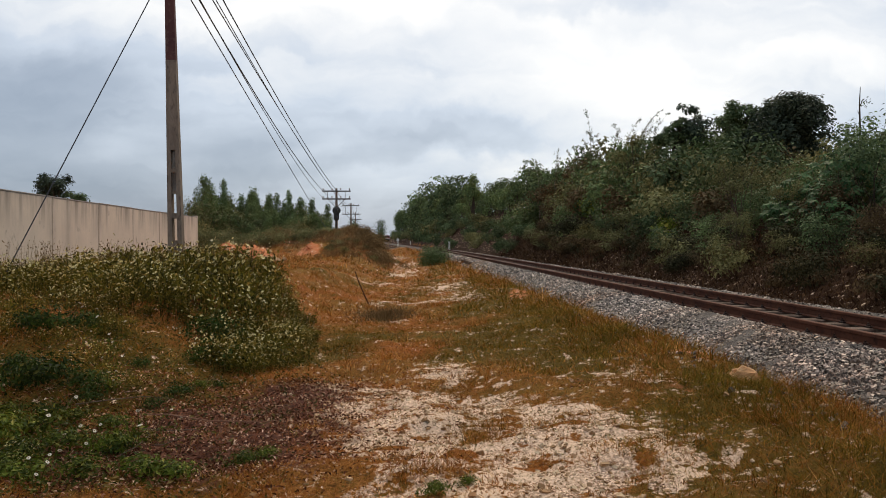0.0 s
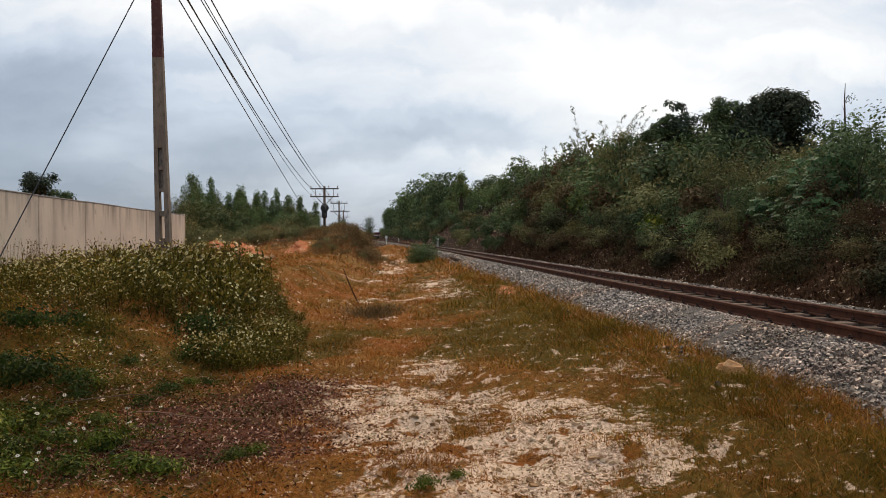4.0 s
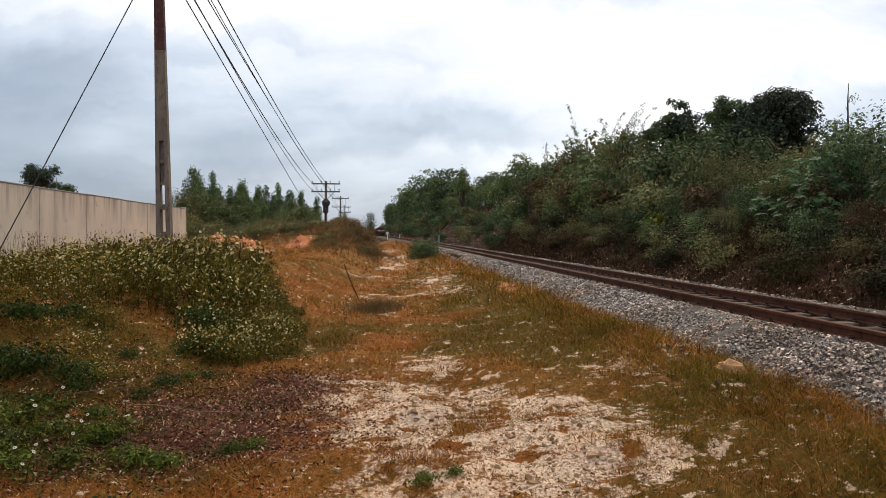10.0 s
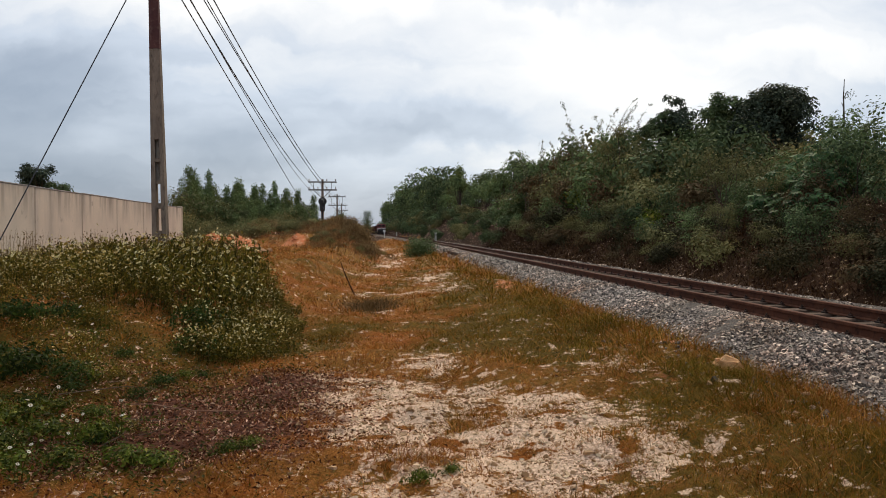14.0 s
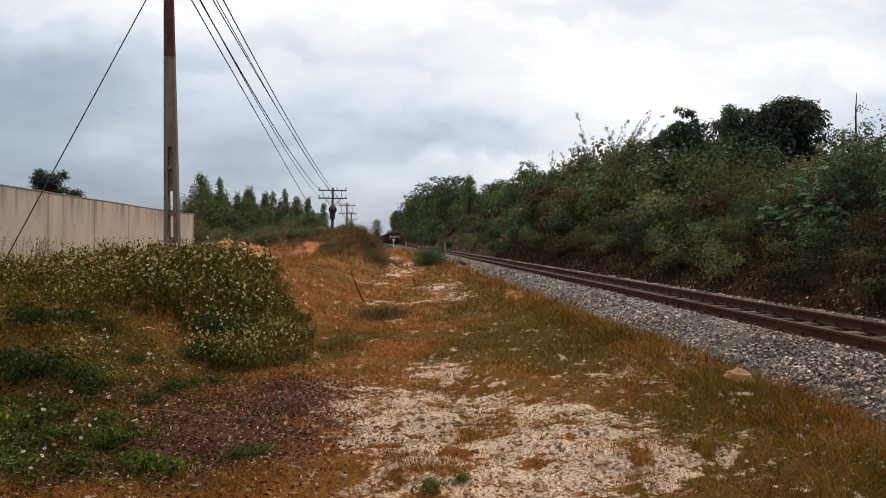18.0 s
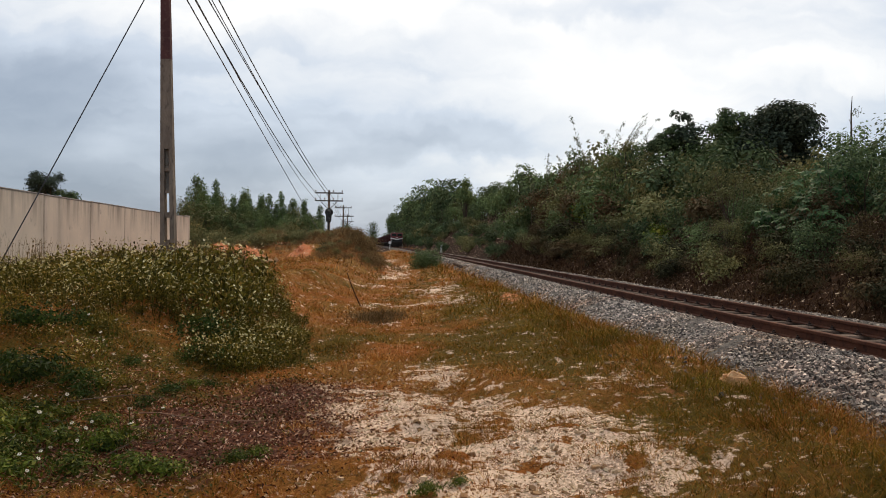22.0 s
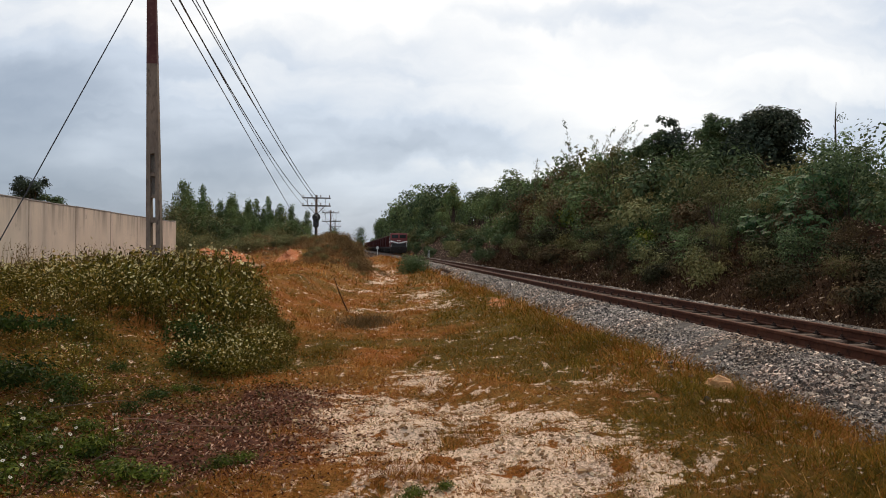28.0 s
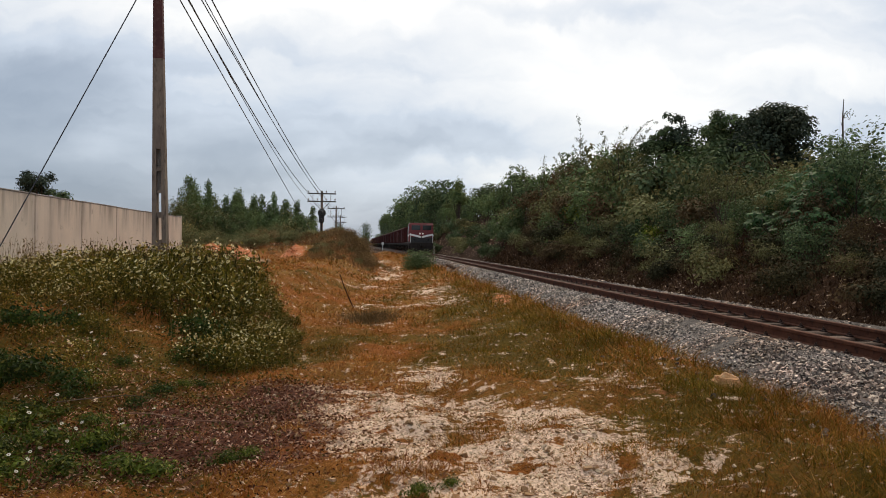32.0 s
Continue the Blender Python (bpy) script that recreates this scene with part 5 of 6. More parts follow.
def build_left():
    r = np.random.default_rng(202)
    G = "young trees beyond the heaps"
    gum = [
        spire(r, "slender young green tree with a narrow crown", 2.0, 5.6, 2200, 0.15, "leaf_gum", G),
        spire(r, "slender young green tree with a ragged crown", 2.4, 5.0, 2200, 0.15, "leaf_gum", G),
        shrub(r, "tree", "young dark green tree with a full crown", 2.6, 4.6, 16, 1800, 0.165, "leaf_mid", base=0.4, category="tree", group=G, shell=0.5),
        shrub(r, "tree", "young dark green tree with a low crown", 2.8, 3.6, 16, 1700, 0.17, "leaf_olive", base=0.3, category="tree", group=G, shell=0.5),
    ]
    spots_ = []
    # the tall ones of the grove, each with the height of its top
    for x, y, top, w in ((-18.6, 66, 6.5, 1.6), (-18.0, 65, 6.7, 1.5), (-17.3, 67, 5.4, 1.3), (-16.75, 66, 6.4, 1.0), (-16.0, 67, 5.3, 1.2), (-15.5, 67, 5.5, 1.5), (-14.8, 66, 5.8, 1.4), (-14.3, 67, 5.3, 1.1), (-13.9, 67, 5.4, 1.3), (-13.0, 66, 5.3, 1.3), (-12.4, 67, 4.8, 1.2), (-11.7, 66, 5.5, 0.9), (-11.0, 67, 5.0, 1.2), (-10.2, 66, 4.9, 1.1), (-9.3, 67, 4.5, 1.1)):
        stand(r, x, y, top, spire(r, "tall slender young tree above the grove", w * 1.35, 5.6, int(2000 + 1000 * w), 0.14, "leaf_gum", G))
    # the lower growth between them: share of the way, height
    for k in range(112):
        d = r.uniform(60, 76)
        px = r.uniform(-0.295, -0.135)
        hgt = np.interp(px, [-0.295, -0.255, -0.235, -0.18, -0.14, -0.12], [5.2, 5.2, 4.9, 4.5, 3.9, 2.9]) * r.uniform(0.7, 1.04)
        kind = int(r.choice(4, p=[0.4, 0.3, 0.2, 0.1])) if px < -0.2 else int(r.choice(4, p=[0.2, 0.3, 0.3, 0.2]))
        spots_.append((px * d, d, hgt * d / 66 / (5.6, 5.0, 4.6, 3.6)[kind], kind))
    for k in range(34):
        d = r.uniform(54, 62)
        px = r.uniform(-0.29, -0.15)
        spots_.append((px * d, d, r.uniform(0.5, 0.75), 3))
    for k in range(14):
        d = r.uniform(85, 120)
        px = r.uniform(-0.125, -0.075)
        spots_.append((px * d, d, r.uniform(0.55, 0.95) * np.interp(px, [-0.12, -0.095, -0.08], [1.0, 0.8, 0.5]), int(r.integers(2, 4))))
    for k in range(20):
        d = r.uniform(200, 420)
        px = r.uniform(-0.115, -0.068)
        spots_.append((px * d, d, r.uniform(1.0, 1.7), int(r.integers(2, 4))))
    plant_many(gum, spots_, 0.25)
    t = shrub(r, "tree", "round dark tree rising behind the wall", 2.0, 4.2, 18, 4600, 0.14, "leaf_deep", base=1.6, category="tree", shell=0.6, lobe=0.6)
    t.matrix_basis = pose(-20.15, 44.0, 0.95)
    t2 = shrub(r, "tree", "round dark tree rising behind the wall", 1.9, 3.6, 16, 3400, 0.14, "leaf_dark", base=1.4, category="tree", shell=0.6, lobe=0.6)
    t2.matrix_basis = pose(-19.4, 45.0, 0.65)

    # brown overgrown hump
    H = "dry scrub on the hump"
    dry = [
        shrub(r, "dry_shrub", "dry straw-brown shrub on an earth hump", 1.8, 0.9, 6, 560, 0.12, "leaf_straw", group=H),
        shrub(r, "dry_shrub", "olive brown shrub on an earth hump", 1.6, 1.0, 6, 620, 0.13, "leaf_olive", group=H),
    ]
    spots_ = []
    for k in range(60):
        x, y = -5.0 + r.normal(0, 1.5), 45 + r.uniform(-4.5, 6)
        if not (y < 44.5 and -7.8 < x < -5.6):
            spots_.append((x, y, r.uniform(0.2, 0.44), int(r.random() < 0.3)))
    for k in range(16):
        spots_.append((-3.7 + r.normal(0, 0.45), 44.5 + r.normal(0, 1.2), r.uniform(0.45, 0.75), 0))
    for k in range(46):
        x, y = r.uniform(-13.5, -6.5), r.uniform(46.5, 54)
        spots_.append((x, y, r.uniform(0.45, 0.85), int(r.random() < 0.6)))
    for k in range(90):
        x, y = r.uniform(-5.8, -2.9), r.uniform(38.5, 45)
        if x < -2.9 - 0.28 * (45 - y) or r.random() < 0.25:
            spots_.append((x, y, r.uniform(0.14, 0.34), 0 if r.random() < 0.8 else 1))
    plant_many(dry, spots_)
    g = Geo()
    n = 9000
    x, y = -4.9 + r.normal(0, 1.5, n), 45.5 + r.normal(0, 3.2, n)
    keep = (x < -2.6) & ~((y < 44.3) & (x < -5.5))
    x, y = x[keep], y[keep]
    blades(g, r, x, y, ground_z(x, y) - 0.03, r.uniform(0.08, 0.30, len(x)), 0.013, 1.2)
    tagged(part("hump_grass", g, "leaf_straw"), "straw-coloured dry grass over the earth hump", "dry grass", kind="stuff")
    bush = shrub(r, "bush", "rounded green bush beside the ballast", 1.5, 1.3, 16, 4200, 0.10, "leaf_mid", shell=0.5)
    bush.matrix_basis = pose(-0.55, 46.0, float(ground_z(-0.55, 46)) - 0.2)

    # flowering weeds on the verge
    def weed_clump(n_plants, w, h, flowers, label, leaf="weed"):
        t = thing("flowering_weeds", label, "weeds", "flowering weeds on the verge")
        st, lf, fl, ce = Geo(), Geo(), Geo(), Geo()
        for k in range(n_plants):
            a, d = r.uniform(0, 6.28), w * 0.5 * r.random() ** 0.6
            x, y = d * math.cos(a), d * math.sin(a)
            hh = h * r.uniform(0.6, 1.1) * (1 - 0.25 * (2 * d / w) ** 2)
            tipx, tipy = x + r.normal(0, 0.1), y + r.normal(0, 0.1)
            tube(st, [(x, y, -0.15), ((x + tipx) / 2 + r.normal(0, 0.02), (y + tipy) / 2, hh * 0.55), (tipx, tipy, hh)], [0.006, 0.005, 0.003], 3)
            n = 27
            tt = r.random(n)
            c = np.stack([x + (tipx - x) * tt, y + (tipy - y) * tt, hh * (0.05 + 0.93 * tt)], 1) + r.normal(0, 0.075, (n, 3)) * np.array([1, 1, 0.5])
            nn = unit(r, n) * 0.8 + np.array([0, 0, 0.7])
            nn /= np.linalg.norm(nn, axis=1)[:, None]
            leaves(lf, r, c, nn, r.uniform(0.035, 0.095, n), 0.45, 0.1, 0.2)
            for j in range(int(r.poisson(flowers * 0.85))):
                p = np.array([tipx, tipy, hh * r.uniform(0.75, 1.08)]) + r.normal(0, 0.1, 3)
                nz = np.array([r.normal(0, 0.4), -0.9 + r.normal(0, 0.4), 1.0])
                nz /= np.linalg.norm(nz)
                s1 = np.cross(nz, [1, 0.2, 0])
                s1 /= np.linalg.norm(s1)
                s2 = np.cross(nz, s1)
                s = r.uniform(0.015, 0.026)
                for q in range(5):
                    b0 = q * 1.2566
                    dirn = s1 * math.cos(b0) + s2 * math.sin(b0)
                    sd = np.cross(nz, dirn)
                    fl.quads(np.array([[p + dirn * s * 0.15, p + dirn * s * 0.7 + sd * s * 0.5, p + dirn * s * 1.1, p + dirn * s * 0.7 - sd * s * 0.5]]))
                ce.quads(np.array([[p + nz * 0.004 + s1 * s * 0.25, p + nz * 0.004 + s2 * s * 0.25, p + nz * 0.004 - s1 * s * 0.25, p + nz * 0.004 - s2 * s * 0.25]]))
        part("stalks", st, "herb", t)
        part("foliage", lf, leaf, t)
        part("flowers", fl, "petal", t, "small white daisy-like flowers")
        part("flower_centres", ce, "seed", t)
        return t

    protos = [weed_clump(30, 1.25, 0.60, 2.3, "tall green weeds dotted with small white flowers"), weed_clump(26, 1.2, 0.55, 2.8, "tall weeds thick with small white flowers"),
              weed_clump(28, 1.2, 0.6, 1.6, "leafy green weeds with few white flowers"), weed_clump(26, 1.0, 0.5, 0.4, "low green weeds with rare white flowers"),
              weed_clump(34, 1.1, 0.58, 0.8, "deep green leafy weeds with scattered white flowers", "weed_dark"), weed_clump(34, 1.05, 0.52, 0.5, "low deep green leafy weeds with white flowers", "weed_dark")]
    spots_ = []
    for y in np.arange(9.1, 19.5, 0.66):
        for x in np.arange(-10.5, -1.4, 0.66):
            xx, yy = x + r.uniform(-0.3, 0.3), y + r.uniform(-0.3, 0.3)
            right = np.interp(yy, [9.2, 10, 12, 14, 17, 20], [-2.65, -2.6, -2.6, -2.8, -3.4, -4.4])
            front = np.interp(xx, [-10, -6, -5.2, -4.7, -4.2, -3.6, -3.3, -3.0, -2.8, -2.6, -2.3], [12.6, 12.7, 12.3, 11.5, 11.0, 11.0, 10.9, 10.5, 10.0, 9.5, 9.2])
            if xx > right or yy < front or xx < -7.9 - (yy - 10) * 0.13:
                continue
            edge = min(right - xx, yy - front)
            s = 0.66 + 0.36 * min(edge, 1) + r.uniform(-0.14, 0.14)
            s *= np.interp(xx, [-9, -6, -4, -2.2], [0.85, 0.9, 1.0, 1.1]) * (1 + 0.26 * float(step(13.2, 14.8, yy)) * float(step(-7.4, -6.2, xx))) * (1 - 0.25 * float(step(12.8, 14.2, yy)) * float(step(-4.0, -3.2, xx)))
            deep = r.random() < (0.85 if xx > -3.7 and yy < 11.4 else 0.06)
            spots_.append((xx, yy, s, int(r.choice([4, 4, 5])) if deep else int(r.choice(4, p=[0.42, 0.36, 0.15, 0.07]))))
    for k in range(60):
        yy = r.uniform(9.6, 15)
        spots_.append((float(np.interp(yy, [9.2, 10, 12, 14, 17], [-2.6, -2.55, -2.5, -2.6, -3.2])) + r.normal(0.1, 0.22), yy, r.uniform(0.35, 0.6), int(r.choice([0, 2, 3]))))
    for k in range(170):
        yy = r.uniform(9.8, 15)
        xx = r.uniform(-8.0, -2.2)
        if xx > -3.7 and yy < 11.2:
            continue
        spots_.append((xx, yy, r.uniform(0.2, 0.5), int(r.choice(4, p=[0.2, 0.2, 0.3, 0.3]))))
    spots_ += [(-3.75, 8.9, 0.42, 1), (-3.5, 8.5, 0.38, 1), (-3.1, 8.2, 0.3, 1), (-3.6, 6.9, 0.36, 1), (-2.6, 6.45, 0.3, 1), (-2.45, 6.7, 0.26, 1), (-3.0, 5.8, 0.34, 1), (-4.4, 9.6, 0.4, 1), (-2.3, 6.55, 0.22, 1), (-5.2, 9.9, 0.45, 0)]
    plant_many(protos, spots_, 0.04)

    # single daisies that stand clear of the rest
    def daisy(stems):
        t = thing("daisy_plant", "small leafy plant with a few white daisies", "flower", "single daisies")
        lf = Geo()
        for k in range(stems):
            st, fl, ce = Geo(), Geo(), Geo()
            top = np.array([r.normal(0, 0.10), r.normal(0, 0.10), r.uniform(0.12, 0.30)])
            tube(st, [(0.2 * top[0], 0.2 * top[1], -0.03), 0.5 * top + np.array([0, 0, 0.02]), top], [0.004, 0.003, 0.002], 4)
            leaves(lf, r, top * r.uniform(0.2, 0.8, (8, 1)) + r.normal(0, 0.03, (8, 3)), unit(r, 8), 0.05, 0.45)
            nz = np.array([r.normal(0, 0.4), -0.8 + r.normal(0, 0.3), 1.0])
            nz /= np.linalg.norm(nz)
            e1 = np.cross(nz, [1, 0.2, 0])
            e1 /= np.linalg.norm(e1)
            e2 = np.cross(nz, e1)
            s = r.uniform(0.012, 0.021)
            for q in range(6):
                d1 = e1 * math.cos(q * 1.047) + e2 * math.sin(q * 1.047)
                d2 = np.cross(nz, d1)
                fl.quads(np.array([[top + d1 * s * 0.15, top + d1 * s * 0.7 + d2 * s * 0.45, top + d1 * s * 1.15, top + d1 * s * 0.7 - d2 * s * 0.45]]))
            ce.quads(np.array([[top + nz * 0.004 + v * s * 0.28 for v in (e1, e2, -e1, -e2)]]))
            stalk = part("stalk", st, "herb", t)
            part("flower_head", fl, "daisy", stalk, "white petals")
            part("flower_centre", ce, "seed", stalk)
        part("foliage", lf, "leaf_bright", t)
        return t

    plant_many([daisy(3), daisy(4), daisy(2)], [(x, y, s, k) for k, (x, y, s) in enumerate((
        (-3.97, 9.9, 1.2), (-3.55, 9.1, 1.1), (-4.25, 10.3, 1.0), (-3.8, 9.4, 0.8), (-2.24, 6.26, 1.0), (-2.36, 6.2, 0.9), (-2.7, 5.85, 1.0), (-2.4, 5.7, 0.9), (-2.4, 6.95, 0.8), (-3.2, 7.1, 1.0), (-2.4, 5.0, 0.9),
        (-3.0, 6.3, 0.9), (-3.35, 8.6, 0.8), (-3.1, 8.0, 0.8), (-2.05, 6.5, 0.7), (-4.6, 10.8, 1.0)))], 0.0)

    # tall dry stalks at the back of the weeds
    g = Geo()
    n = 650
    cx = r.uniform(-8.2, -3.6, 16)
    i = r.integers(0, 16, n)
    x, y = cx[i] + r.normal(0, 0.2, n), 15.2 + 0.5 * np.sin(cx[i] * 3) + r.normal(0, 0.35, n)
    blades(g, r, x, y, ground_z(x, y) + 0.1, r.uniform(0.4, 0.75, n), 0.004, 0.35)
    leaves(g, r, np.stack([x, y, ground_z(x, y) + r.uniform(0.4, 0.8, n)], 1), unit(r, n), r.uniform(0.03, 0.06, n), 0.5)
    tagged(part("dry_stalks", g, "leaf_straw"), "tall dry brown weed stalks before the wall", "dry weeds", kind="stuff")

    # broad-leaved green plants near the path
    P = "leafy plants on the verge"
    leafy = [shrub(r, "leafy_plant", "fresh green broad-leaved plant on bare ground", 0.9, 0.38, 12, 560, 0.075, "leaf_bright", shell=0.7, group=P, category="plant"),
             shrub(r, "leafy_plant", "dark green leafy plant among dry grass", 0.9, 0.36, 12, 640, 0.065, "weed_dark", shell=0.7, group=P, category="plant")]
    spots_ = [(-4.6, 9.9, 0.85, 1), (-4.25, 10.1, 0.6, 1), (-4.9, 10.1, 0.6, 1), (-3.75, 8.1, 0.9, 1), (-4.2, 8.4, 0.85, 1), (-3.35, 8.0, 0.6, 1), (-3.05, 6.45, 0.6, 0), (-2.75, 6.15, 0.5, 0), (-3.3, 6.15, 0.65, 0), (-3.45, 6.7, 0.55, 0), (-2.95, 5.95, 0.45, 0), (-2.45, 6.25, 0.5, 0),
              (-1.95, 5.5, 0.5, 0), (-1.75, 5.45, 0.42, 0), (-2.3, 5.4, 0.45, 0), (-2.6, 5.3, 0.5, 0), (-1.4, 6.0, 0.36, 0), (-1.25, 6.1, 0.22, 0), (-2.9, 5.6, 0.5, 0), (-3.1, 7.1, 0.4, 0), (-2.6, 7.6, 0.3, 1), (-3.2, 9.0, 0.35, 1),
              (-0.05, 5.15, 0.25, 0), (0.15, 5.3, 0.2, 0)]
    for k in range(16):
        spots_.append((r.uniform(-4.6, -2.2), r.uniform(5.1, 9.2), r.uniform(0.2, 0.5), int(r.random() < 0.55)))
    plant_many(leafy, spots_, 0.02)


build_left()


# ---- verge cover ----
def build_cover():
    r = np.random.default_rng(303)

    def scatter(n, x0, x1, y0, y1, power=1.0):
        y = y0 + (y1 - y0) * r.random(n) ** power
        half_w = 0.56 * y + 0.6
        x = r.uniform(-1, 1, n) * half_w
        ok = (x > x0) & (x < x1) & (x < track_x(y) - np.where(y < 12, 1.72, 1.82))
        return x[ok], y[ok]

    def tufted(x, y, n, spread):
        x = np.repeat(x, n)
        y = np.repeat(y, n)
        return x + r.normal(0, spread, len(x)), y + r.normal(0, spread, len(y))

    dry, green = Geo(), Geo()
    for y0, y1, n, per, hgt, wid in ((3.3, 4.4, 3600, 8, 0.05, 0.0026), (4.4, 9, 14500, 8, 0.05, 0.0026), (9, 16, 13000, 6, 0.075, 0.004), (16, 30, 15000, 5, 0.11, 0.006), (30, 75, 17000, 4, 0.16, 0.012), (75, 130, 9000, 4, 0.22, 0.024)):
        x, y = scatter(n, -11, 9, y0, y1)
        bare = gravel_cover(x, y) * 0.95 + litter_cover(x, y) * 0.85 + earth_cover(x, y) * 0.8
        ok = r.random(len(x)) > bare
        x, y = x[ok], y[ok]
        u = x - track_x(y)
        lush = lush_cover(x, y)
        is_green = r.random(len(x)) < np.clip(lush, 0.04, 0.9)
        for geo, sel in ((dry, ~is_green), (green, is_green)):
            xx, yy = tufted(x[sel], y[sel], per, 0.05 + 0.03 * (y0 / 10))
            k = len(xx)
            tall = 0.55 + 0.5 * step(0.0, 1.0, hill_noise(xx, yy, 1.6, 52)) + 0.95 * np.exp(-((xx - track_x(yy) + 2.2) / 0.7) ** 2)
            h = hgt * tall * r.uniform(0.5, 1.5, k)
            blades(geo, r, xx, yy, ground_z(xx, yy) - 0.01, h, wid * r.uniform(0.6, 1.5, k), 2.4)
    tagged(part("dry_grass", dry, "dry_grass"), "short matted orange-brown dry grass over the verge", "dry grass", kind="stuff")
    tagged(part("green_grass", green, "green_grass"), "yellowish green grass along the ballast and the path", "grass", kind="stuff")

    # fallen leaves
    g = Geo()
    n = 46000
    x, y = r.uniform(-5.2, 0.2, n), r.uniform(4.6, 10, n)
    ok = r.random(n) < litter_cover(x, y) * 1.2 + 0.05 + 0.22 * step(-1.2, -2.4, x) * step(9.6, 8.6, y)
    x, y = x[ok], y[ok]
    nn = unit(r, len(x)) * 0.85 + np.array([0, 0, 1])
    nn /= np.linalg.norm(nn, axis=1)[:, None]
    leaves(g, r, np.stack([x, y, ground_z(x, y) + r.uniform(0.006, 0.04, len(x))], 1), nn, r.uniform(0.016, 0.042, len(x)), 0.45, 0.22)
    tagged(part("leaf_litter", g, "litter"), "curled reddish-brown fallen leaves on the ground", "fallen leaves", kind="stuff")

    # small herbs between the leaves
    g = Geo()
    n = 52000
    x, y = r.uniform(-6.4, 2.4, n), 4.5 + 8.0 * r.random(n) ** 1.1
    ok = r.random(n) < np.clip(0.3 + 0.3 * step(-1.6, -2.4, x) * step(6.4, 7.6, y) + 0.35 * hill_noise(x, y, 0.9, 91) + 0.25 * hill_noise(x, y, 0.4, 92), 0, 1) * (0.25 + 0.75 * step(-0.6, -2.0, x))
    x, y = x[ok], y[ok]
    nn = unit(r, len(x)) * 0.7 + np.array([0, 0, 0.9])
    nn /= np.linalg.norm(nn, axis=1)[:, None]
    leaves(g, r, np.stack([x, y, ground_z(x, y) + r.uniform(0.01, 0.09, len(x))], 1), nn, r.uniform(0.018, 0.055, len(x)) * (0.5 + 0.5 * step(-0.6, -1.6, x)), 0.45, 0.1)
    tagged(part("small_herbs", g, "herb"), "small olive green herbs among fallen leaves", "ground cover", kind="stuff")

    # dry bits blown over the path
    g = Geo()
    n = 16000
    x, y = r.uniform(-2.6, 4.0, n), 3.4 + 10 * r.random(n) ** 1.2
    nn = unit(r, n) * 0.5 + np.array([0, 0, 1])
    nn /= np.linalg.norm(nn, axis=1)[:, None]
    leaves(g, r, np.stack([x, y, ground_z(x, y) + r.uniform(0.004, 0.014, n)], 1), nn, r.uniform(0.008, 0.024, n), 0.4, 0.12)
    tagged(part("dry_debris", g, "litter"), "small dry leaf fragments strewn over the path", "fallen leaves", kind="stuff")

    # pale gravel
    g = Geo()
    n = 34000
    x, y = r.uniform(-2.5, 3.4, n), 4.4 + 7.5 * r.random(n) ** 1.3
    ok = r.random(n) < gravel_cover(x, y) * 0.75 + 0.03
    x, y = x[ok], y[ok]
    stones(g, r, np.stack([x, y, ground_z(x, y) + 0.003], 1), 0.009 + 0.03 * r.random(len(x)) ** 5, 0.6)
    tagged(part("gravel", g, "pebble"), "pale pinkish gravel scattered over the worn path", "gravel", kind="stuff")

    gg = Geo()
    stones(gg, r, np.zeros((1, 3)), [0.1], 0.8)
    clod_mesh = gg.mesh("earth_clod")
    # larger stones, each its own
    me = []
    for k in range(4):
        gg = Geo()
        stones(gg, r, np.zeros((1, 3)), [0.09], 0.65)
        m = gg.mesh("loose_stone")
        m.materials.append(M["pebble"])
        me.append(m)
    for x, y, s in ((0.0, 8.9, 0.9), (-0.05, 9.6, 0.7), (2.1, 8.7, 0.8), (2.4, 7.2, 0.7), (-0.5, 9.2, 0.7), (0.55, 8.6, 0.6), (1.9, 9.3, 0.8), (2.9, 6.5, 0.7), (2.5, 6.1, 0.8), (-0.7, 6.4, 0.5), (-0.35, 5.5, 0.6), (0.6, 5.2, 0.7),
                    (1.3, 11.5, 0.8), (0.35, 13.2, 0.9), (-0.1, 13.8, 0.9), (1.1, 14.5, 0.9), (2.05, 5.2, 0.6), (1.5, 10.0, 0.7), (1.2, 6.2, 0.6), (-1.0, 9.7, 0.6)):
        ob = tagged(part("loose_stone", me[int(r.integers(0, 4))], "pebble"), "small pale stone lying on the verge", "stone", "loose stones")
        ob.matrix_basis = Matrix.LocRotScale((x, y, float(ground_z(x, y)) + 0.008), Euler((0.2, 0.1, float(r.uniform(0, 6)))), (s * 0.6, s * 0.6, s * 0.6))
    # yellow rock at the edge of the ballast
    x, y = 2.83, 7.92
    bm = boxes(((0, 0, 0), (0.17, 0.13, 0.13), 0.03), ((-0.09, 0.04, -0.02), (0.09, 0.08, 0.08), 0.02), ((0.08, -0.04, -0.02), (0.08, 0.07, 0.09), 0.02))
    for v in bm.verts:
        v.co += Vector(r.normal(0, 0.014, 3))
    ob = tagged(part("yellow_rock", bm, "brick"), "broken pale orange rock in the grass beside the ballast", "rock")
    ob.matrix_basis = pose(x, y, float(ground_z(x, y)) + 0.07, 4, 10, -20)

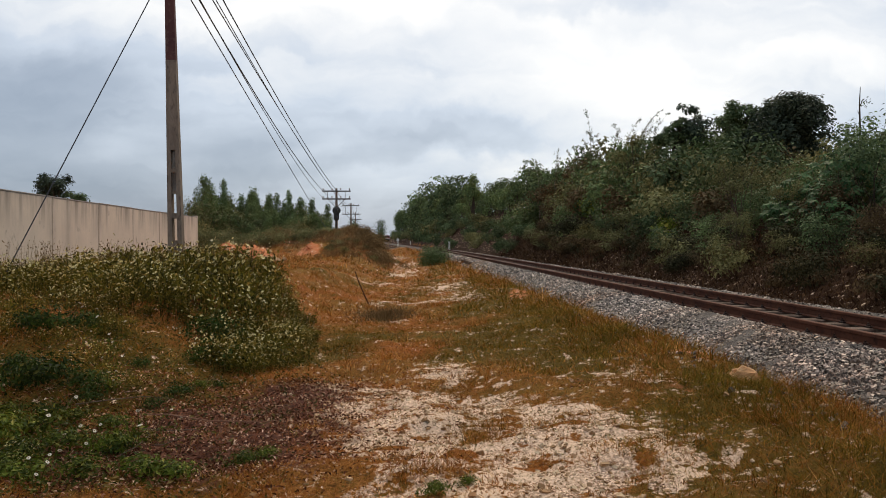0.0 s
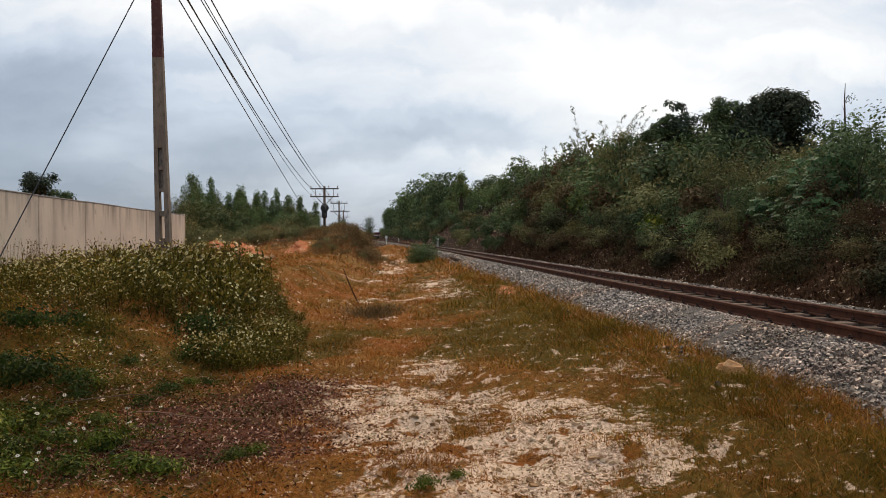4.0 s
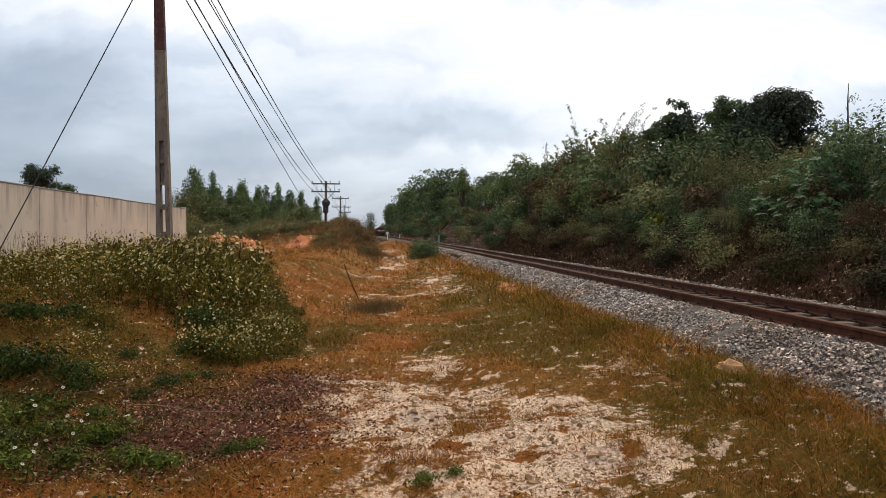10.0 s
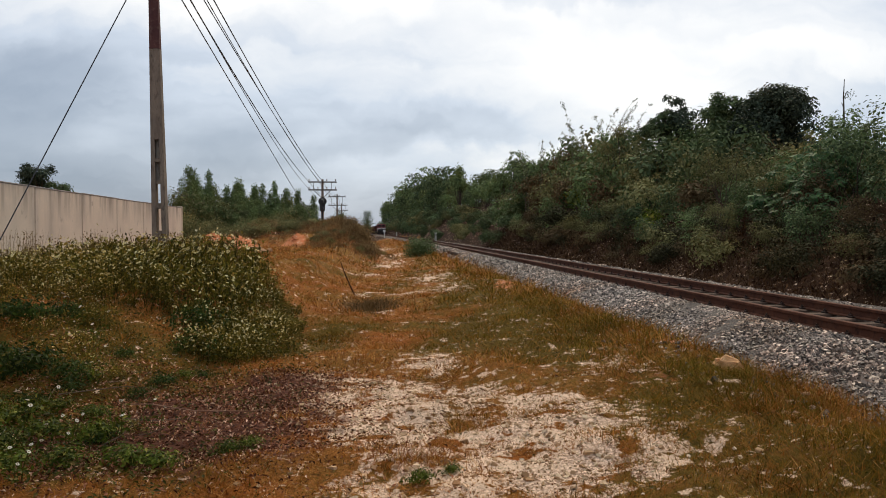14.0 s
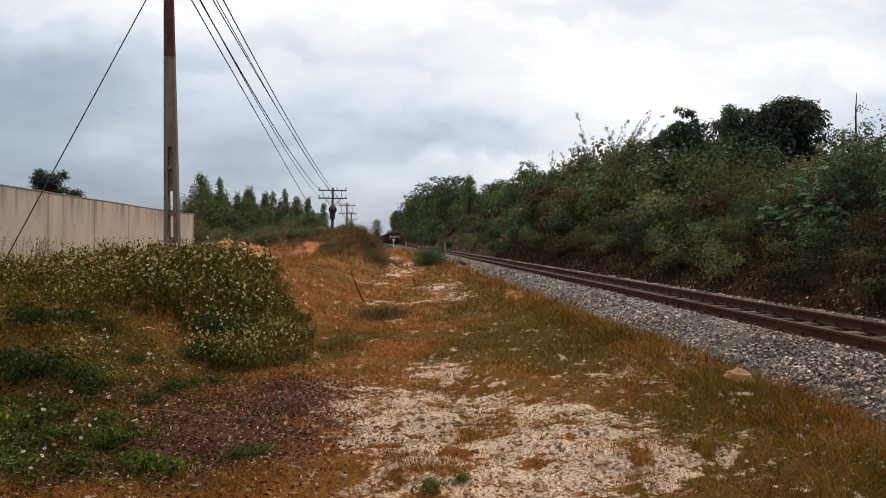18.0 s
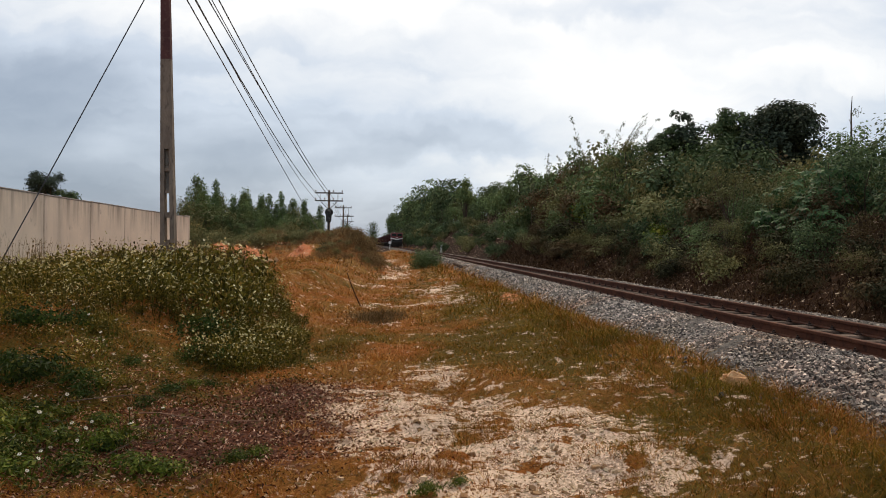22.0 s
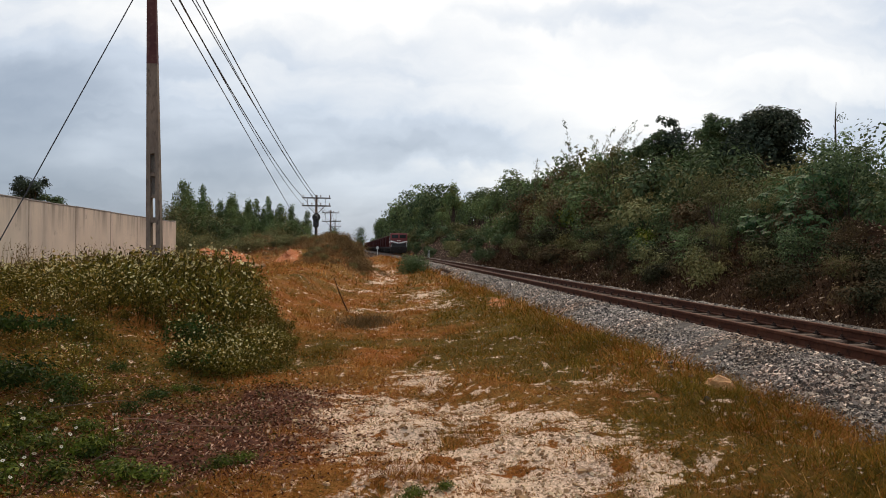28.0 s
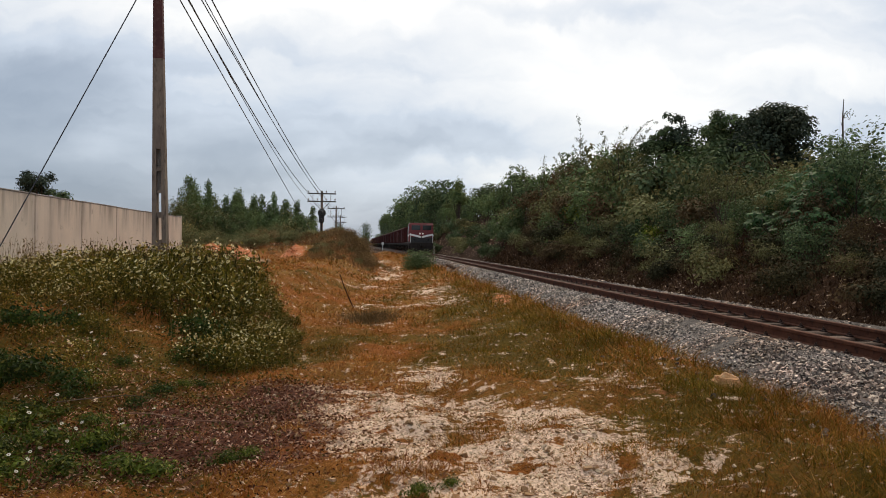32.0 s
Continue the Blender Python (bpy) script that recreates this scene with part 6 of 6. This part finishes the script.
    for k in range(14):
        x, y = -6.75 + r.normal(0, 0.35), 32.6 + r.normal(0, 0.5)
        s = r.uniform(0.9, 2.2)
        ob = tagged(part("rubble_stone", me[k % 4], "pebble"), "pale lump of rubble beside the earth heap", "stone", "rubble by the heap")
        ob.matrix_basis = Matrix.LocRotScale((x, y, float(ground_z(x, y)) + 0.03 * s), Euler((0.3, 0.2, float(r.uniform(0, 6)))), (s, s, s))
    for k in range(120):
        a = r.integers(0, 4)
        x, y, w = ((-8.6, 34.2, 0.7), (-7.3, 33.0, 0.5), (-6.7, 42.2, 0.4), (-8.3, 33.6, 0.6))[a]
        x, y = x + r.normal(0, w), y + r.normal(0, w)
        s = 0.3 + 0.8 * r.random() ** 2
        ob = tagged(part("earth_clod", clod_mesh, "earth"), "clod of dug orange earth on the heap", "clod", "clods on the heaps")
        ob.matrix_basis = Matrix.LocRotScale((x, y, float(ground_z(x, y)) + 0.02 * s), Euler(r.uniform(0, 6, 3)), (s, s, s * 0.8))

    # dead sticks
    def stick(name, label, pts, rad, mat="dead"):
        gg = Geo()
        pts = np.asarray(pts, float)
        base = pts[0].copy()
        tube(gg, pts - base, np.linspace(rad, rad * 0.45, len(pts)), 5)
        ob = tagged(part(name, gg, mat), label, "stick")
        ob.matrix_basis = Matrix.Translation(base)
        return ob

    z = float(ground_z(-1.75, 20.5))
    stick("dead_stalk", "thin brown dead stalk leaning out of the grass", [(-1.75, 20.5, z - 0.1), (-1.9, 20.5, z + 0.22), (-2.02, 20.5, z + 0.5), (-2.12, 20.5, z + 0.78)], 0.022, "stalk")

    def lying(name, label, xy, rad, mat):
        stick(name, label, [(x, y, float(ground_z(x, y)) + rad + dz) for x, y, dz in xy], rad, mat)

    lying("fallen_branch", "long thin reddish branch lying on leaf litter", [(-2.62, 7.35, 0.02), (-2.3, 7.1, 0.05), (-1.9, 6.95, 0.04), (-1.45, 6.95, 0.04), (-1.3, 6.97, 0.02)], 0.0085, "rope")
    lying("fallen_branch", "thin pale brown branch lying among leaves", [(-3.3, 7.62, 0.04), (-3.05, 7.74, 0.07), (-2.75, 7.78, 0.06), (-2.5, 7.70, 0.05), (-2.35, 7.55, 0.03)], 0.006, "dead")
    lying("fallen_branch", "thin bare branch lying on leaf litter", [(-1.75, 7.45, 0.02), (-1.35, 7.5, 0.02), (-1.0, 7.4, 0.0)], 0.007, "dead")
    for k in range(7):
        x, y = -2.9 + r.normal(0, 0.5), 7.0 + r.normal(0, 0.5)
        a = r.uniform(0, 6.28)
        L = r.uniform(0.2, 0.45)
        lying("twig", "dry twig lying among leaves", [(x, y, 0.02), (x + L * 0.5 * math.cos(a), y + L * 0.5 * math.sin(a), 0.05), (x + L * math.cos(a + 0.3), y + L * math.sin(a + 0.3), 0.09)], 0.006, "dead")
    # dark dry tuft behind the path patch
    g = Geo()
    n = 1500
    x, y = -1.15 + r.normal(0, 0.28, n), 16.9 + r.normal(0, 0.4, n)
    blades(g, r, x, y, ground_z(x, y) - 0.02, r.uniform(0.06, 0.24, n), 0.005, 1.8)
    tagged(part("grass_tuft", g, "leaf_straw"), "dark matted tuft of dead grass on the path", "dry grass", kind="stuff")
    # green tufts along the edge of the ballast
    tufts = []
    for k in range(4):
        g = Geo()
        n = 90
        x, y = r.normal(0, 0.16, n), r.normal(0, 0.16, n)
        blades(g, r, x, y, np.zeros(n) - 0.02, r.uniform(0.06, 0.26, n), 0.004, 1.7)
        me2 = g.mesh("grass_tuft")
        me2.materials.append(M["tuft"])
        tufts.append(me2)
    for k in range(64):
        y = 6.0 + 20 * r.random() ** 1.5
        x = float(track_x(y)) - 2.1 - abs(r.normal(0, 0.45))
        s = r.uniform(0.3, 0.8)
        ob = tagged(part("grass_tuft", tufts[k % 4], "tuft"), "dark green grass tuft beside the ballast", "grass tuft", "tufts along the ballast")
        ob.matrix_basis = Matrix.LocRotScale((x, y, float(ground_z(x, y))), Euler((0, 0, float(r.uniform(0, 6)))), (s, s, s))
    # two cut timbers on the ballast shoulder
    for x, y in ((1.42, 42.0), (1.3, 44.5)):
        ob = tagged(part("timber_offcut", boxes(((0, 0, 0.06), (0.75, 0.16, 0.13), 0.015)), "sleeper"), "short dark timber lying on the ballast shoulder", "timber")
        ob.matrix_basis = pose(x, y, 0.33, 0, 12, 25)


build_cover()


# ---- train ----
FRONT_AT_END, SPEED = 94.0, 10.0


def bogie(parent, y, wheelbase=2.0):
    b = part("bogie", boxes(((-0.85, y, 0.52), (0.1, wheelbase + 0.9, 0.28), 0.03), ((0.85, y, 0.52), (0.1, wheelbase + 0.9, 0.28), 0.03), ((0, y, 0.55), (1.7, 0.4, 0.2), 0.03)), "under", parent)
    for s in (-1, 1):
        for t in (-0.5, 0.5):
            part("wheel", rods(((s * 0.48, y + t * wheelbase, 0.42), (s * 0.6, y + t * wheelbase, 0.42), 0.42, 0.42, 18), ((s * 0.46, y + t * wheelbase, 0.42), (s * 0.48, y + t * wheelbase, 0.42), 0.45, 0.45, 18)), "under", b)


def locomotive():
    L = 13.0
    t = thing("locomotive", "dark red diesel locomotive with a white chevron across its front", "locomotive")
    part("frame", boxes(((0, L / 2, 1.0), (2.6, L, 0.32), 0.05), ((0, 0.04, 0.72), (2.5, 0.12, 0.62), 0.03)), "under", t)
    part("fuel_tank", boxes(((0, L / 2, 0.62), (2.2, 3.2, 0.5), 0.08)), "under", t)
    for y in (2.4, L - 2.4):
        bogie(t, y, 2.2)
    # cab with its sloping front, then the long hood
    bm = boxes(((0, 1.65, 2.22), (2.7, 2.9, 2.1), 0.12))
    for v in bm.verts:
        if v.co.y < 0.6 and v.co.z > 2.5:
            v.co.y += 0.22 * (v.co.z - 2.3)
    part("cab", bm, "loco_red", t)
    bm = boxes(((0, 1.8, 3.25), (2.5, 2.6, 0.14), 0.05))
    part("cab_roof", bm, "loco_red", t)
    part("hood", boxes(((0, 7.9, 1.98), (2.0, 9.4, 1.66), 0.12)), "under", t, "dark grimy engine hood")
    part("hood_roof", boxes(((0, 7.9, 2.84), (1.5, 9.2, 0.12), 0.05)), "under", t)
    part("exhaust", rods(((0, 8.2, 2.8), (0, 8.2, 3.2), 0.18, 0.16, 12)), "under", t)
    for s in (-1, 1):
        part("windscreen", boxes(((s * 0.62, 0.33, 2.78), (0.95, 0.05, 0.52), 0.02, Matrix.Translation((0, 0.0, 0)) )), "glass", t, "dark cab windscreen")
        part("side_window", boxes(((s * 1.352, 1.7, 2.72), (0.03, 1.1, 0.55), 0.01)), "glass", t)
        part("marker_lamp", rods(((s * 0.78, 0.15, 1.45), (s * 0.78, 0.08, 1.45), 0.09, 0.08, 14)), "glass", t)
        part("handrail", rods(((s * 1.22, 0.02, 1.15), (s * 1.22, 0.02, 1.95), 0.02)), "white", t)
        part("buffer_step", boxes(((s * 0.95, -0.02, 0.55), (0.5, 0.2, 0.06), 0.01)), "under", t)
        part("side_stripe", boxes(((s * 1.362, 1.65, 1.92), (0.02, 2.6, 0.2), 0.004)), "white", t)
        # chevron halves fall towards the middle
        m = Matrix.Translation((s * 0.68, 0.15, 1.9)) @ Matrix.Rotation(s * -0.24, 4, "Y")
        part("chevron", boxes(((0, 0, 0), (1.3, 0.04, 0.2), 0.006, m)), "white", t, "white chevron stripe")
    for s in (-1, 1):
        part("headlight", rods(((s * 0.16, 0.2, 2.12), (s * 0.16, 0.1, 2.12), 0.1, 0.09, 18)), "lamp", t, "round pale headlight")
    part("apron", boxes(((0, 0.165, 1.43), (2.56, 0.05, 0.6), 0.02)), "black", t, "black lower nose panel")
    part("coupler", boxes(((0, -0.3, 0.82), (0.28, 0.6, 0.26), 0.04)), "under", t)
    part("cowcatcher", boxes(((0, -0.1, 0.36), (2.2, 0.12, 0.34), 0.03)), "under", t)
    part("horn", rods(((0.3, 0.9, 3.36), (0.3, 0.55, 3.38), 0.03, 0.07, 10)), "under", t)
    return t, L


def wagon():
    L = 13.6
    t = thing("freight_wagon", "dark oxide-red covered freight wagon", "wagon", "wagons of the train")
    part("frame", boxes(((0, L / 2, 1.0), (2.4, L - 0.7, 0.24), 0.03)), "under", t)
    for y in (2.3, L - 2.3):
        bogie(t, y, 1.75)
    part("body", boxes(((0, L / 2, 2.0), (2.56, L - 0.8, 1.76), 0.05)), "wagon_red", t)
    bm = boxes(((0, L / 2, 2.95), (2.62, L - 0.7, 0.24), 0.11))
    part("roof", bm, "wagon_red", t)
    for s in (-1, 1):
        for k in range(9):
            y = 0.7 + k * (L - 1.4) / 8
            part("rib", boxes(((s * 1.30, y, 2.0), (0.06, 0.1, 1.70), 0.01)), "wagon_red", t)
        part("sliding_door", boxes(((s * 1.335, L / 2, 2.0), (0.05, 2.2, 1.6), 0.015)), "wagon_red", t)
    part("coupler", boxes(((0, 0.1, 0.82), (0.26, 0.7, 0.24), 0.04)), "under", t)
    return t, L


def build_train():
    loco, L = locomotive()
    cars = [(loco, 0.0, L)]
    at = L + 0.6
    w, WL = wagon()
    for k in range(18):
        cars.append((w if k == 0 else copy_thing(w, pose(0, 0, 0)), at, WL))
        at += WL
    return cars


CARS = build_train()


# how far the bamboo leans to the left in the wind, degrees
SWAY = [(0, 0.5), (3, 1.5), (6, 2.5), (9.5, 4.5), (13, 7.0), (16, 6.0), (19, 5.5), (22, 6.5), (24, 8.5), (26, 6.0), (28, 3.5), (30, 0.5), (32, -1.5)]


def motions():
    for ob, x, y, z, give in SWAYING:
        rows = []
        for k in range(33):
            lean = float(np.interp(k, [a for a, _ in SWAY], [b for _, b in SWAY])) - 3.0 + 0.9 * math.sin(1.9 * k + x * 3)
            rows.append((k, pose(x, y, z, 0.5 * math.sin(1.3 * k + x), -lean * give, 0)))
        walk(ob, rows)
    times = [0, 2, 4, 6, 8, 10, 12, 14, 16, 18, 20, 22, 24, 26, 28, 30, 32]
    for ob, back, length in CARS:
        rows = []
        for t in times:
            y = FRONT_AT_END + SPEED * (32 - t) + back
            x0, x1 = float(track_x(y)), float(track_x(y + length))
            rows.append((t, pose(x0, y, RAIL, 0, 0, math.degrees(math.atan2(x0 - x1, length)))))
        walk(ob, rows)


motions()
